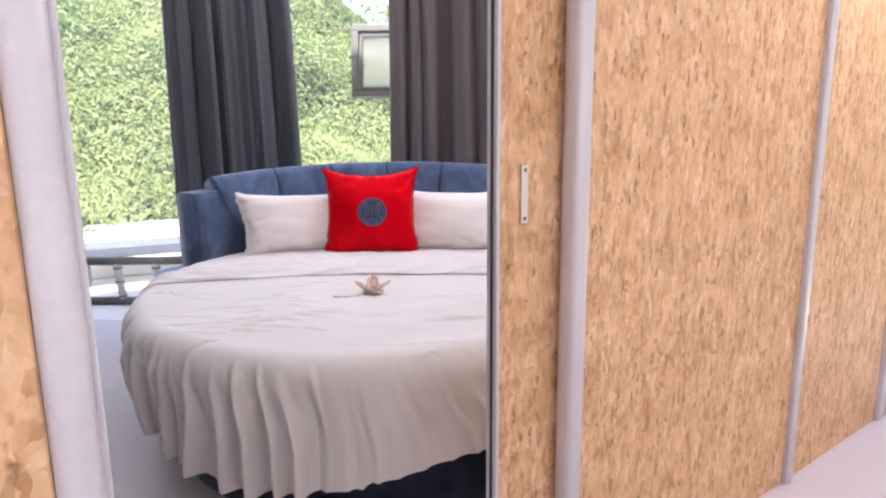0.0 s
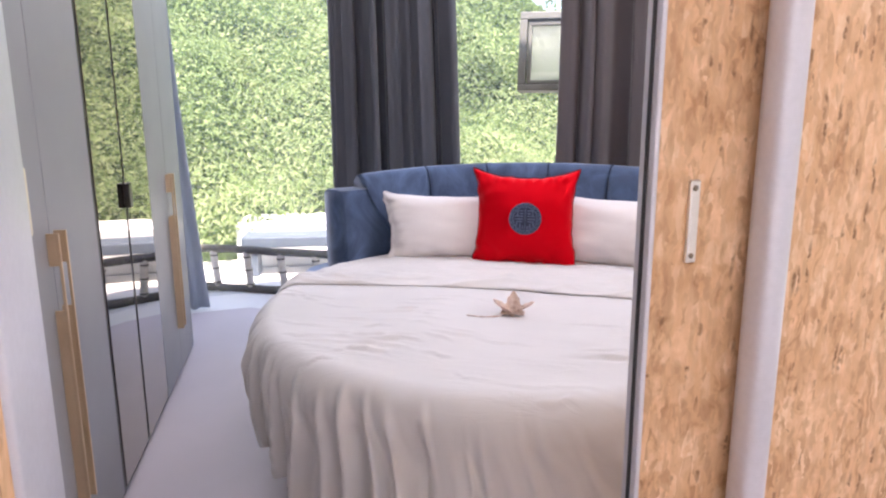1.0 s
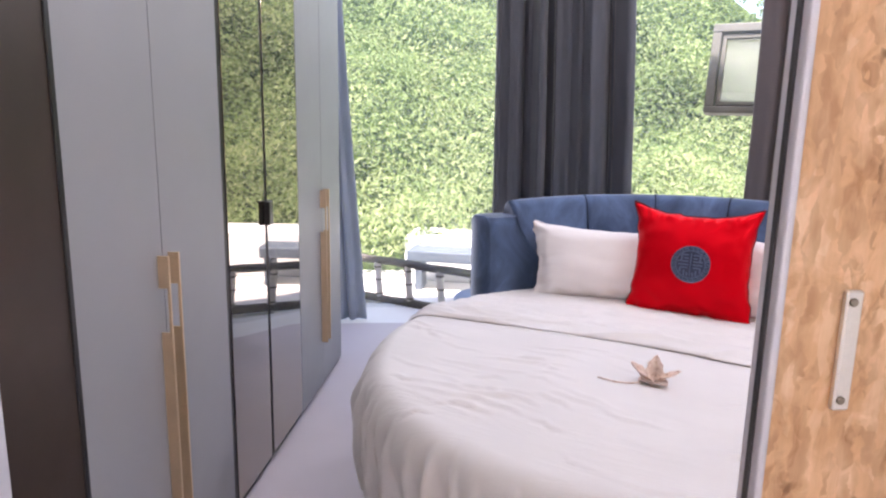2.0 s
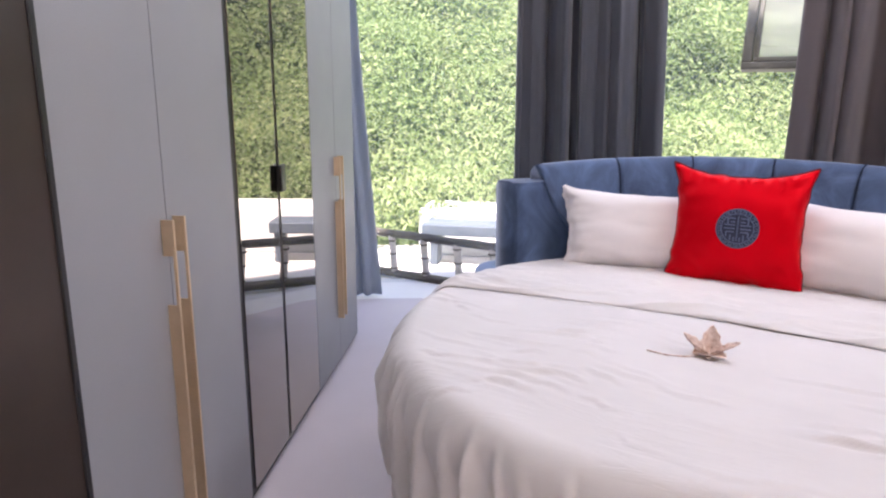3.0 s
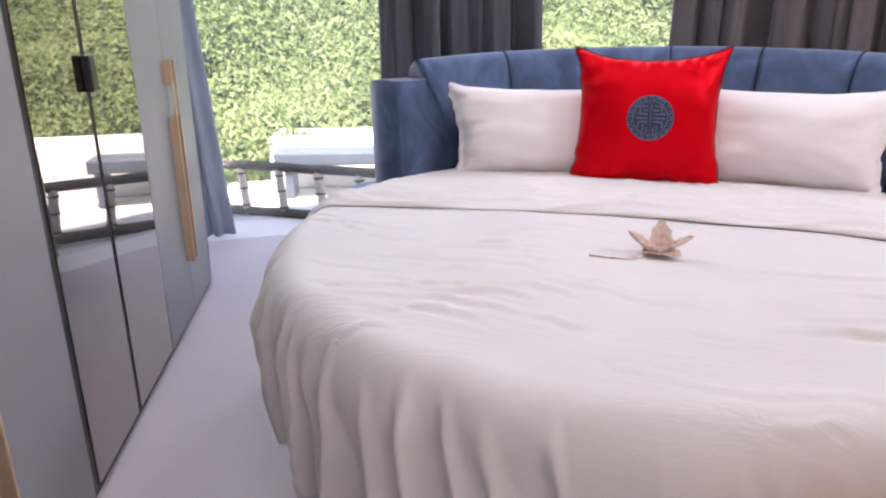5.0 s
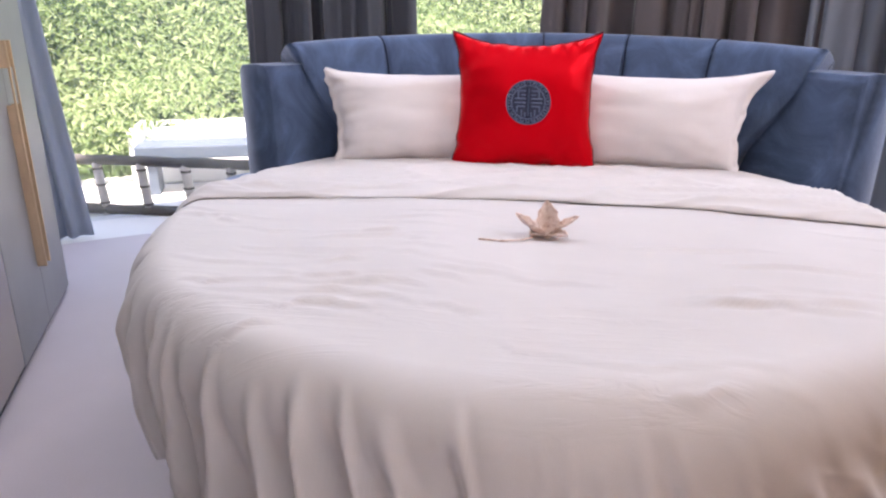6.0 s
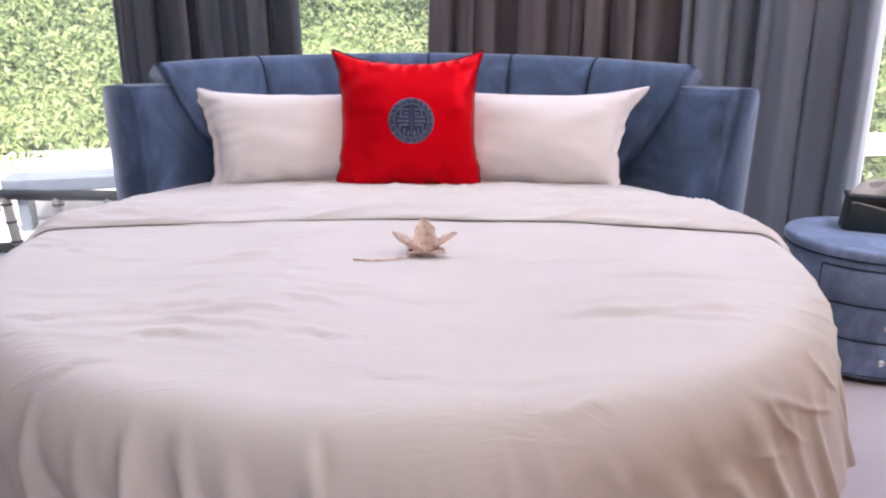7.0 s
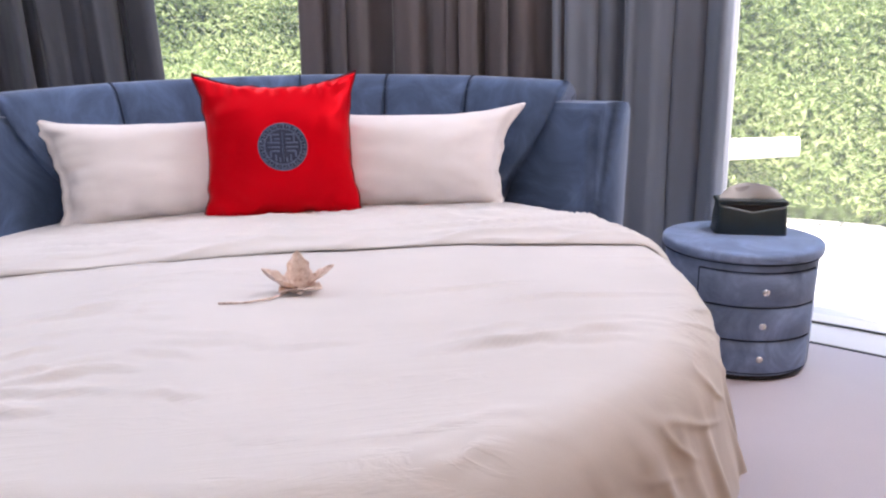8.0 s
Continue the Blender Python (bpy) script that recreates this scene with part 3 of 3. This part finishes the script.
def stuffed(a, b, s, w, h, depth, flange, side, top, bottom, tuck, crush, seed, corner=2.2, gather=0.0, pull=0.0):
    """A point of a stuffed cushion in its own plane x, z. side, top, bottom: how far the edges draw in between the corners; tuck: how much narrower the foot is."""
    dip = top if b > 0 else bottom
    px = a * w / 2 * (1 - side * (1 - abs(b) ** corner) * abs(a) ** 2.5) * (1 - tuck * (1 - b) / 2)
    ear = pull * abs(a) ** 4 * smooth01((b - 0.5) / 0.5)
    px *= 1 + ear
    px -= math.copysign(0.35 * pull * w * 0.3 * (0.5 + 0.5 * math.sin(b * 10 + seed * 2)) * abs(a) ** 9, a)
    pz = b * h / 2 * (1 + 0.6 * ear) * (1 - dip * (1 - abs(a) ** corner) * abs(b) ** 2.5)
    if flange:
        blunt = 1 - 0.055 * abs(a * b) ** 12
        px, pz = px * blunt, pz * blunt
    ia, ib = min(1.0, abs(a) / (1 - flange)), min(1.0, abs(b) / (1 - flange))
    full = (max(0.0, 1 - ia ** 2.4) * max(0.0, 1 - ib ** 2.4)) ** 0.55
    rim = abs(a) > 0.999 or abs(b) > 0.999
    near_corner = (abs(a * b)) ** 3
    py = 0.0 if rim else s * (0.004 + depth / 2 * full)
    wob = crush * noise.noise((a * 2.2 + seed, b * 2.2, s * 3.0 + seed)) * (0.3 + full) + crush * 0.2 * noise.noise((a * 5 + seed, b * 3, s * 3.0)) * full
    wob += gather * (0.5 + 0.5 * math.sin(a * 34 + 4 * noise.noise((a * 4, 2.0, seed)))) * smooth01((b - 0.62 - 0.25 * noise.noise((a * 6, 5.0, seed))) / 0.36) * (1 - abs(a) ** 3)
    ruf = 0.014 * noise.noise((a * 5 + seed, b * 5, 8.0)) * (1 - full)
    return Vector((px + ruf * 0.6, (0 if rim else s * wob) + py + ruf - 0.012 * near_corner, pz + ruf * 0.6))


def cushion_mesh(n=52, **k):
    bm = bmesh.new()
    sides = []
    for s in (1, -1):
        g = []
        for i in range(n + 1):
            row = []
            for j in range(n + 1):
                rim = i in (0, n) or j in (0, n)
                if s < 0 and rim:
                    row.append(sides[0][i][j])
                else:
                    row.append(bm.verts.new(stuffed(2 * i / n - 1, 2 * j / n - 1, s, **k)))
            g.append(row)
        sides.append(g)
    for s, g in enumerate(sides):
        for i in range(n):
            for j in range(n):
                q = (g[i][j], g[i + 1][j], g[i + 1][j + 1], g[i][j + 1])
                bm.faces.new(q if s else q[::-1])
    bmesh.ops.recalc_face_normals(bm, faces=bm.faces)
    return bm


def soft(name, bm, material, m, label, category, group=""):
    ob = part(name, bm, material, None, "", True)
    ob.matrix_world = m
    return tagged(ob, label, category, group)


WHITE_CASE = dict(h=0.35, depth=0.19, flange=0.08, side=0.14, top=0.24, bottom=0.0, tuck=0.19, crush=0.009, corner=2.3, pull=0.045)
soft("pillow", cushion_mesh(w=0.79, seed=1.0, **WHITE_CASE), PILLOW, BED @ pose(-0.405, 0.635, 0.765, -22, 0, 11), "plump white cotton pillow leaning on the backrest", "pillow", "white pillows")
soft("pillow", cushion_mesh(w=0.77, seed=5.0, **WHITE_CASE), PILLOW, BED @ pose(0.345, 0.635, 0.768, -22, 0, -11), "plump white cotton pillow leaning on the backrest", "pillow", "white pillows")
CUSH = BED @ pose(-0.062, 0.575, 0.822, -11, 0, 1)
RED_CASE = dict(w=0.485, h=0.44, depth=0.17, flange=0.0, side=0.13, top=0.21, bottom=0.03, tuck=0.0, crush=0.006, seed=9.0, gather=0.016)
cush = thing("cushion", CUSH, "red satin cushion with a round blue embroidered medallion", "cushion")
part("cover", cushion_mesh(**RED_CASE), RED, cush, "", True)


def medal_point(u, v):
    a, b = 0.04 + v * 0.295 * math.cos(2 * math.pi * u), v * 0.32 * math.sin(2 * math.pi * u) - 0.05
    return stuffed(a, b, -1, **RED_CASE) + Vector((0, -0.004 + 0.002 * v ** 6, 0))


def on_medal(x, y):
    return medal_point(math.atan2(y, x) / (2 * math.pi), math.hypot(x, y)) - Vector((0, 0.001, 0))


medal = part("medallion", sheet(medal_point, 48, 10, True), MEDAL, cush, "blue embroidered medallion", True)
for ring in (0.97, 0.74):
    part("ring_cord", tube([on_medal(ring * math.cos(math.pi * k / 24), ring * math.sin(math.pi * k / 24)) for k in range(49)], 0.0022, 6), CORD, medal, "", True)
for k in range(20):
    a = 2 * math.pi * k / 20
    part("fret_cord", tube([on_medal(q * math.cos(a + e), q * math.sin(a + e)) for q, e in ((0.76, -0.08), (0.90, -0.08), (0.90, 0.08), (0.81, 0.08))], 0.0026, 6), CORD, medal, "", True)
for side in (-1, 1):
    for x0, y0, x1, y1 in ((0.0, 0.62, 0.0, -0.62), (0.12, 0.5, 0.46, 0.5), (0.46, 0.5, 0.46, 0.2), (0.12, 0.32, 0.34, 0.32), (0.12, 0.16, 0.62, 0.16), (0.12, -0.02, 0.62, -0.02), (0.14, -0.18, 0.5, -0.18), (0.5, -0.18, 0.5, -0.44), (0.3, -0.32, 0.3, -0.6), (0.14, -0.44, 0.14, -0.64)):
        part("pattern_cord", tube([on_medal(side * (x0 + (x1 - x0) * q / 4), y0 + (y1 - y0) * q / 4) for q in range(5)], 0.0028, 6), CORD, medal, "", True)
for side in (-1, 1):
    part("side_seam", tube([stuffed(side, 2 * i / 40 - 1, 1, **RED_CASE) + Vector((0, -0.002, 0)) for i in range(41)], 0.0016, 6), SEAM_DARK, cush, "dark side piping", True)
part("top_seam", tube([stuffed(2 * i / 60 - 1, 1.0, 1, **RED_CASE) + Vector((0, -0.002, 0.001)) for i in range(61)], 0.0030, 6), SEAM_DARK, cush, "dark gathered top seam", True)

# ---- dry leaf on the bed ----
leaf = thing("maple_leaf", BED @ pose(0.000, -0.255, 0.618, 0, 0, 0) @ Matrix.Scale(0.88, 4), "dry curled pale brown maple leaf lying on the duvet", "leaf")


def lobe(length, width, turn, lift, curl, bend=0.0):
    """A pointed lobe with a toothed edge, cupped across and bent along its length."""
    def f(u, v):
        w = width * (math.sin(math.pi * u ** 0.75) ** 0.8 + 0.12 * (1 - u)) * (1 + 0.10 * math.sin(u * 22) * abs(2 * v - 1))
        a = lift + bend * u
        x, y = (v - 0.5) * w, u * length
        z = curl * (2 * v - 1) ** 2 * w + 0.003 + 0.002 * math.sin(u * 9 + v * 7)
        return pose(0, 0, 0, 0, 0, turn) @ Vector((x, y * math.cos(a) - z * math.sin(a), y * math.sin(a) + z * math.cos(a)))
    return sheet(f, 16, 8)


for length, width, turn, lift, curl, bend in ((0.092, 0.052, 4, 0.95, 0.4, 0.2), (0.098, 0.046, 82, 0.05, 0.4, 0.5), (0.096, 0.034, -74, 0.3, 0.4, 0.2), (0.055, 0.06, 125, 0.04, 0.2, 0.1), (0.06, 0.055, -122, 0.04, 0.2, 0.1), (0.035, 0.06, 180, 0.02, 0.1, 0.0)):
    thick(part("lobe", lobe(length, width, turn, lift, curl, bend), DRY_LEAF, leaf, "", True), 0.001)
part("stalk", tube([(-0.01, 0.0, 0.004), (-0.06, -0.055, 0.004), (-0.11, -0.07, 0.004), (-0.17, -0.062, 0.004)], 0.0022, 6), DRY_LEAF, leaf, "thin dry stalk", True)


# ---- bedside tables ----
def bedside_table(m, r, h, face):
    t = thing("bedside_table", m, "round blue velvet bedside table with three curved drawers", "bedside table", "bedside tables")
    part("foot_ring", lathe([(r - 0.03, 0.0), (r - 0.02, 0.0), (r - 0.015, 0.012), (r - 0.02, 0.015)], 48), BLACK, t, "black foot ring", True)
    part("body", lathe([(r - 0.02, 0.015), (r - 0.012, 0.022), (r - 0.012, h - 0.05), (r - 0.014, h - 0.04)], 64), TABLE_VELVET_LIT, t, "", True)
    part("top", lathe([(r - 0.012, h - 0.034), (r - 0.001, h - 0.032), (r + 0.002, h - 0.026), (r + 0.002, h - 0.008), (r - 0.002, h - 0.002), (r - 0.010, h)], 64), TABLE_VELVET_LIT, t, "flat velvet covered top", True)
    part("top_seam", tube([((r - 0.004) * math.cos(2 * math.pi * k / 48), (r - 0.004) * math.sin(2 * math.pi * k / 48), h - 0.037) for k in range(49)], 0.0022, 6), PIPING_AND_SHADE, t, "dark piping", True)
    half = 46.0
    zs = [0.03, 0.03 + (h - 0.095) / 3, 0.03 + 2 * (h - 0.095) / 3, h - 0.065]
    for k, (z0, z1) in enumerate(zip(zs, zs[1:])):
        bm = bmesh.new()
        n = 20
        r0, r1 = r - 0.02, r - 0.004
        def ring(z, rr, tuck=0.0):
            return [bm.verts.new(((rr - tuck) * math.sin(radians(-half + 2 * half * i / n)), -(rr - tuck) * math.cos(radians(-half + 2 * half * i / n)), z)) for i in range(n + 1)]
        rows = [ring(z0 + 0.002, r0), ring(z0 + 0.002, r1, 0.003), ring(z0 + 0.006, r1), ring(z1 - 0.006, r1), ring(z1 - 0.002, r1, 0.003), ring(z1 - 0.002, r0)]
        for a, b in zip(rows, rows[1:]):
            for i in range(n):
                bm.faces.new((a[i], a[i + 1], b[i + 1], b[i]))
        d = part("drawer", bm, TABLE_VELVET_LIT, t, "curved drawer front", True)
        part("knob", lathe([(0.004, 0.0), (0.004, 0.008), (0.011, 0.012), (0.012, 0.017), (0.008, 0.023), (0.0005, 0.024)], 14), KNOB, d, "glass knob", True).matrix_local = pose(0, -r + 0.006, (z0 + z1) / 2, 90)
        part("drawer_line", tube([((r - 0.005) * math.sin(radians(-half + 2 * half * i / 24)), -(r - 0.005) * math.cos(radians(-half + 2 * half * i / 24)), z0) for i in range(25)], 0.0026 if k == 1 else 0.0018, 6), PIPING_AND_SHADE, d, "dark joint", True)
    part("panel_piping", tube([((r - 0.006) * math.sin(radians(-half + 2 * half * i / 24)), -(r - 0.006) * math.cos(radians(-half + 2 * half * i / 24)), h - 0.063) for i in range(25)], 0.0028, 6), PIPING_AND_SHADE, t, "dark piping", True)
    for s in (-1, 1):
        part("side_piping", tube([((r - 0.007) * math.sin(radians(s * (half + 0.6))), -(r - 0.007) * math.cos(radians(s * (half + 0.6))), zs[1] + (h - 0.063 - zs[1]) * i / 6) for i in range(7)], 0.0028, 6), PIPING_AND_SHADE, t, "dark piping", True)
    return t


NS = (2.645, 7.385)
bedside_table(pose(NS[0], NS[1], 0, 0, 0, -40), 0.265, 0.445, 0)
bedside_table(pose(0.47, 8.90, 0, 0, 0, -5), 0.235, 0.42, 0)

TB = pose(2.727, 7.412, 0.446, 0, 0, -48)
tissue = thing("tissue_box", TB, "dark green leather tissue box with a tissue pulled out", "tissue box")


def saddle_case(u, v):
    """The case wall: slightly wider below, its front and back dipping in the middle."""
    a = 2 * math.pi * u
    c, n = math.cos(a), math.sin(a)
    x = math.copysign(abs(c) ** 0.22, c) * (0.120 - 0.008 * v)
    y = math.copysign(abs(n) ** 0.22, n) * (0.062 - 0.006 * v + 0.006 * math.sin(math.pi * v))
    top = 0.098 - 0.016 * math.exp(-((x / 0.05) ** 2)) + 0.006 * (x / 0.12) ** 2
    return Vector((x, y, top * v))


thick(part("case", sheet(saddle_case, 64, 10, True), TISSUE_BOX, tissue, "", True), 0.005)
part("lid", box(-0.118, 0.118, -0.052, 0.060, 0.106, 0.122, 0.004, 2), TISSUE_BOX, tissue, "dark lid band")
part("inner", box(-0.108, 0.108, -0.05, 0.05, 0.004, 0.107, 0.004, 2), BLACK, tissue, "dark inner box")
for q in range(3):
    part("tissue", sheet(lambda u, v: Vector(((u - 0.5) * 0.22 * (1 - 0.2 * v), 0.012 * q - 0.012 + 0.014 * math.sin(u * 7 + q * 2) * v, 0.118 + (0.062 - 0.010 * q) * v * math.sin(math.pi * (0.12 + 0.76 * u)) ** 0.6)), 20, 8), TISSUE, tissue, "white tissue", True)


# ---- curtains ----
def curtain(name, d0, d1, waves, material, label, off=-0.12, deep=0.062, z1=2.55, seed=0, flare=(0, 0), foot=0.0):
    rng = random.Random(seed)
    ph = [(rng.uniform(0.7, 1.4), rng.uniform(0, 6.28)) for _ in range(4)]
    span = d1 - d0

    def f(u, v):
        w = u + 0.05 * math.sin(2 * math.pi * u * 1.7 + ph[0][1]) + 0.02 * math.sin(2 * math.pi * u * 5 + ph[1][1])
        a = d0 + flare[0] * (1 - v) + u * (span + (flare[1] - flare[0]) * (1 - v))
        k = math.sin(2 * math.pi * waves * w + 0.9 * math.sin(2 * math.pi * u * 3.1 + ph[3][1]))
        s = math.copysign(abs(k) ** 0.65, k)
        amp = deep * (0.75 + 0.35 * math.sin(2 * math.pi * u * 2.3 + ph[2][1])) * (0.8 + 0.3 * (1 - v))
        o = amp * (s + 0.22 * ph[1][0] * math.sin(6 * math.pi * waves * w + 1)) + 0.012 * noise.noise((u * 9, v * 3, seed))
        z = 0.012 + (z1 - 0.012) * v
        p = dome_point(a + 0.35 * math.cos(2 * math.pi * waves * w) * deep / 0.04, z, off + o + foot * (1 - smooth01(v / 0.12)) * 0.03)
        return p
    ob = thick(part(name, sheet(f, max(60, int(waves * 22)), 40), material, None, "", True), 0.002)
    return tagged(ob, label, "curtain", "window curtains")


curtain("curtain", 2.0, 15.9, 8, CURTAIN, "charcoal grey curtain gathered beside the window", seed=1, flare=(0.0, 0.8))
curtain("curtain", 28.7, 50.0, 10, CURTAIN_WARM, "brown-grey curtain hanging in pleats behind the bed", seed=2, flare=(-1.9, 0.0), deep=0.05)
curtain("curtain", 48.6, 62.6, 5, CURTAIN_BLUE, "blue-grey curtain falling behind the bedside table", seed=3, deep=0.05)
curtain("curtain", -18.5, -15.0, 3, CURTAIN_PALE, "pale blue-grey curtain drawn aside at the wardrobe", off=-0.33, seed=4, flare=(0, 3.2), deep=0.025)

# small framed opening window in the clear wall
W = pose(1.53, 9.10, 1.625, -13, 0, -25.0)
vent = thing("window_2", W, "small olive framed opening window with a hazy pane", "window", kind="structure")
for x0, x1, z0, z1 in ((-0.02, 0.42, 0.185, 0.23), (-0.02, 0.42, -0.23, -0.195), (-0.02, 0.025, -0.195, 0.185), (0.38, 0.42, -0.195, 0.185)):
    part("window_frame", box(x0, x1, -0.02, 0.05, z0, z1, 0.006, 2), FRAME_OLIVE, vent)
for x0, x1, z0, z1 in ((0.03, 0.375, 0.155, 0.18), (0.03, 0.375, -0.19, -0.168), (0.03, 0.052, -0.168, 0.155), (0.353, 0.375, -0.168, 0.155)):
    part("sash", box(x0, x1, -0.005, 0.03, z0, z1, 0.004, 2), FRAME_OLIVE, vent)
pane = part("pane", box(0.05, 0.355, 0.008, 0.012, -0.17, 0.157, 0), MILKY, vent, "hazy pane")
pane.visible_shadow = False

# ---- outside ----
ground = part("ground", sheet(lambda u, v: Vector((CX + 60 * v * v * math.cos(6.2832 * u), CY + 60 * v * v * math.sin(6.2832 * u), -0.03)), 64, 10, True), TERRACE)
tagged(ground, "pale sunlit concrete terrace", "ground", kind="structure")


def bank_point(deg, q):
    """The planted slope: q 0 at its foot, 1 at its crest."""
    a = radians(deg)
    foot = 5.25 + 0.25 * noise.noise((deg * 0.05, 0, 0))
    crest = 3.6 - 0.9 * math.exp(-(((deg - 24) / 9) ** 2)) + 0.5 * noise.noise((deg * 0.06, 4, 0))
    r = foot + 2.6 * q + 0.35 * noise.noise((deg * 0.12, q * 4, 1.0)) * min(1, q * 4)
    z = -0.05 + crest * (q ** 0.85) + 0.25 * noise.noise((deg * 0.15, q * 5, 2.0)) * min(1, q * 3)
    return Vector((CX + r * math.sin(a), CY + r * math.cos(a), z))


slope = part("hillside", sheet(lambda u, v: bank_point(-80 + 220 * u, v), 160, 24), SOIL, None, "", True)
tagged(slope, "steep mossy hillside behind the terrace", "hillside", kind="structure")


def scatter(count, d0, d1, size, seed):
    rng = np.random.default_rng(seed)
    verts, faces = [], []
    for _ in range(count):
        d, q = rng.uniform(d0, d1), rng.uniform(0, 1.02)
        p = bank_point(d, q)
        clump = noise.noise((p.x * 1.6, p.y * 1.6, p.z * 1.6 + 20))
        a = radians(d)
        out = Vector((-math.sin(a), -math.cos(a), 0.7)).normalized()
        bush = noise.noise((p.x * 0.75 + 7, p.y * 0.75, p.z * 0.9))
        p = p + out * (0.10 + 0.28 * max(-0.25, clump) + 0.35 * max(-0.2, bush) + 0.12 * rng.random())
        s = size * rng.uniform(0.6, 1.5)
        n = (out + Vector(rng.normal(0, 0.6, 3))).normalized()
        t = n.cross(Vector(rng.normal(0, 1, 3))).normalized()
        b = n.cross(t)
        k = len(verts)
        verts += [p - t * s, p - b * s * 0.38 + n * s * 0.1, p + t * s - n * s * 0.25, p + b * s * 0.38 + n * s * 0.1]
        faces += [(k, k + 1, k + 2), (k, k + 2, k + 3)]
    me = bpy.data.meshes.new("shrub_leaves")
    me.from_pydata(verts, [], faces)
    me.materials.append(LEAVES)
    return tagged(new("shrub_leaves", me), "dense light green shrub leaves covering the hillside", "shrubs", kind="stuff")


scatter(170000, -46, 104, 0.027, 3)


# ---- terrace things ----
rail = thing("railing", pose(-0.25, 10.17, -0.03, 0, 0, -26), "low dark wooden railing with pale bark posts", "railing")


def rough_bar(x0, x1, z, r, seed):
    return tube([(x0 + (x1 - x0) * i / 24, 0.006 * noise.noise((i * 0.6, seed, 0)), z + 0.006 * noise.noise((i * 0.5, seed, 3))) for i in range(25)], lambda t: r * (1 + 0.12 * noise.noise((t * 14, seed, 1))), 10)


part("top_rail", rough_bar(-0.9, 1.3, 0.335, 0.029, 1.0), DARK_WOOD, rail, "", True)
part("bottom_rail", rough_bar(-0.9, 1.3, 0.045, 0.032, 2.0), DARK_WOOD, rail, "", True)
for x in (-0.68, -0.44, -0.19, 0.08, 0.35, 0.62, 0.9):
    post = part("post", tube([(x - 0.012, 0.0, 0.34), (x, 0, 0.2), (x + 0.02, 0, 0.0)], 0.026, 10), PALE_POST, rail, "pale bark post", True)
    for z, dx in ((0.285, -0.008), (0.19, 0.0), (0.085, 0.011)):
        part("knot", lathe([(0.024, -0.008), (0.030, -0.004), (0.030, 0.004), (0.024, 0.008)], 10), DARK_WOOD, post, "dark knot", True).matrix_local = pose(x + dx, 0, z)

bench = thing("bench", pose(0.12, 10.75, -0.03, 0, 0, -5), "blue-grey wooden bench in front of a white slab", "bench")
part("seat", box(-0.38, 0.55, -0.12, 0.16, 0.24, 0.33, 0.012, 2), GREY_BOX, bench)
for x in (-0.32, 0.46):
    part("leg", box(x, x + 0.06, -0.08, 0.12, 0.0, 0.24, 0.006), GREY_BOX, bench)
slab = part("white_slab", box(-0.42, 1.2, -0.25, 0.25, 0.0, 0.385, 0.02, 2), WHITE_STONE)
slab.matrix_world = pose(0.10, 11.25, -0.03, 0, 0, -5)
tagged(slab, "low white painted terrace slab", "slab")
log = part("log", tube([(4.50, 9.13, 0.45), (4.72, 8.80, 0.47), (4.97, 8.42, 0.50)], lambda q: 0.07 * (1 + 0.1 * math.sin(q * 5)), 12), WHITE_STONE, None, "", True)
tagged(log, "pale cut log lying on the slope", "log")
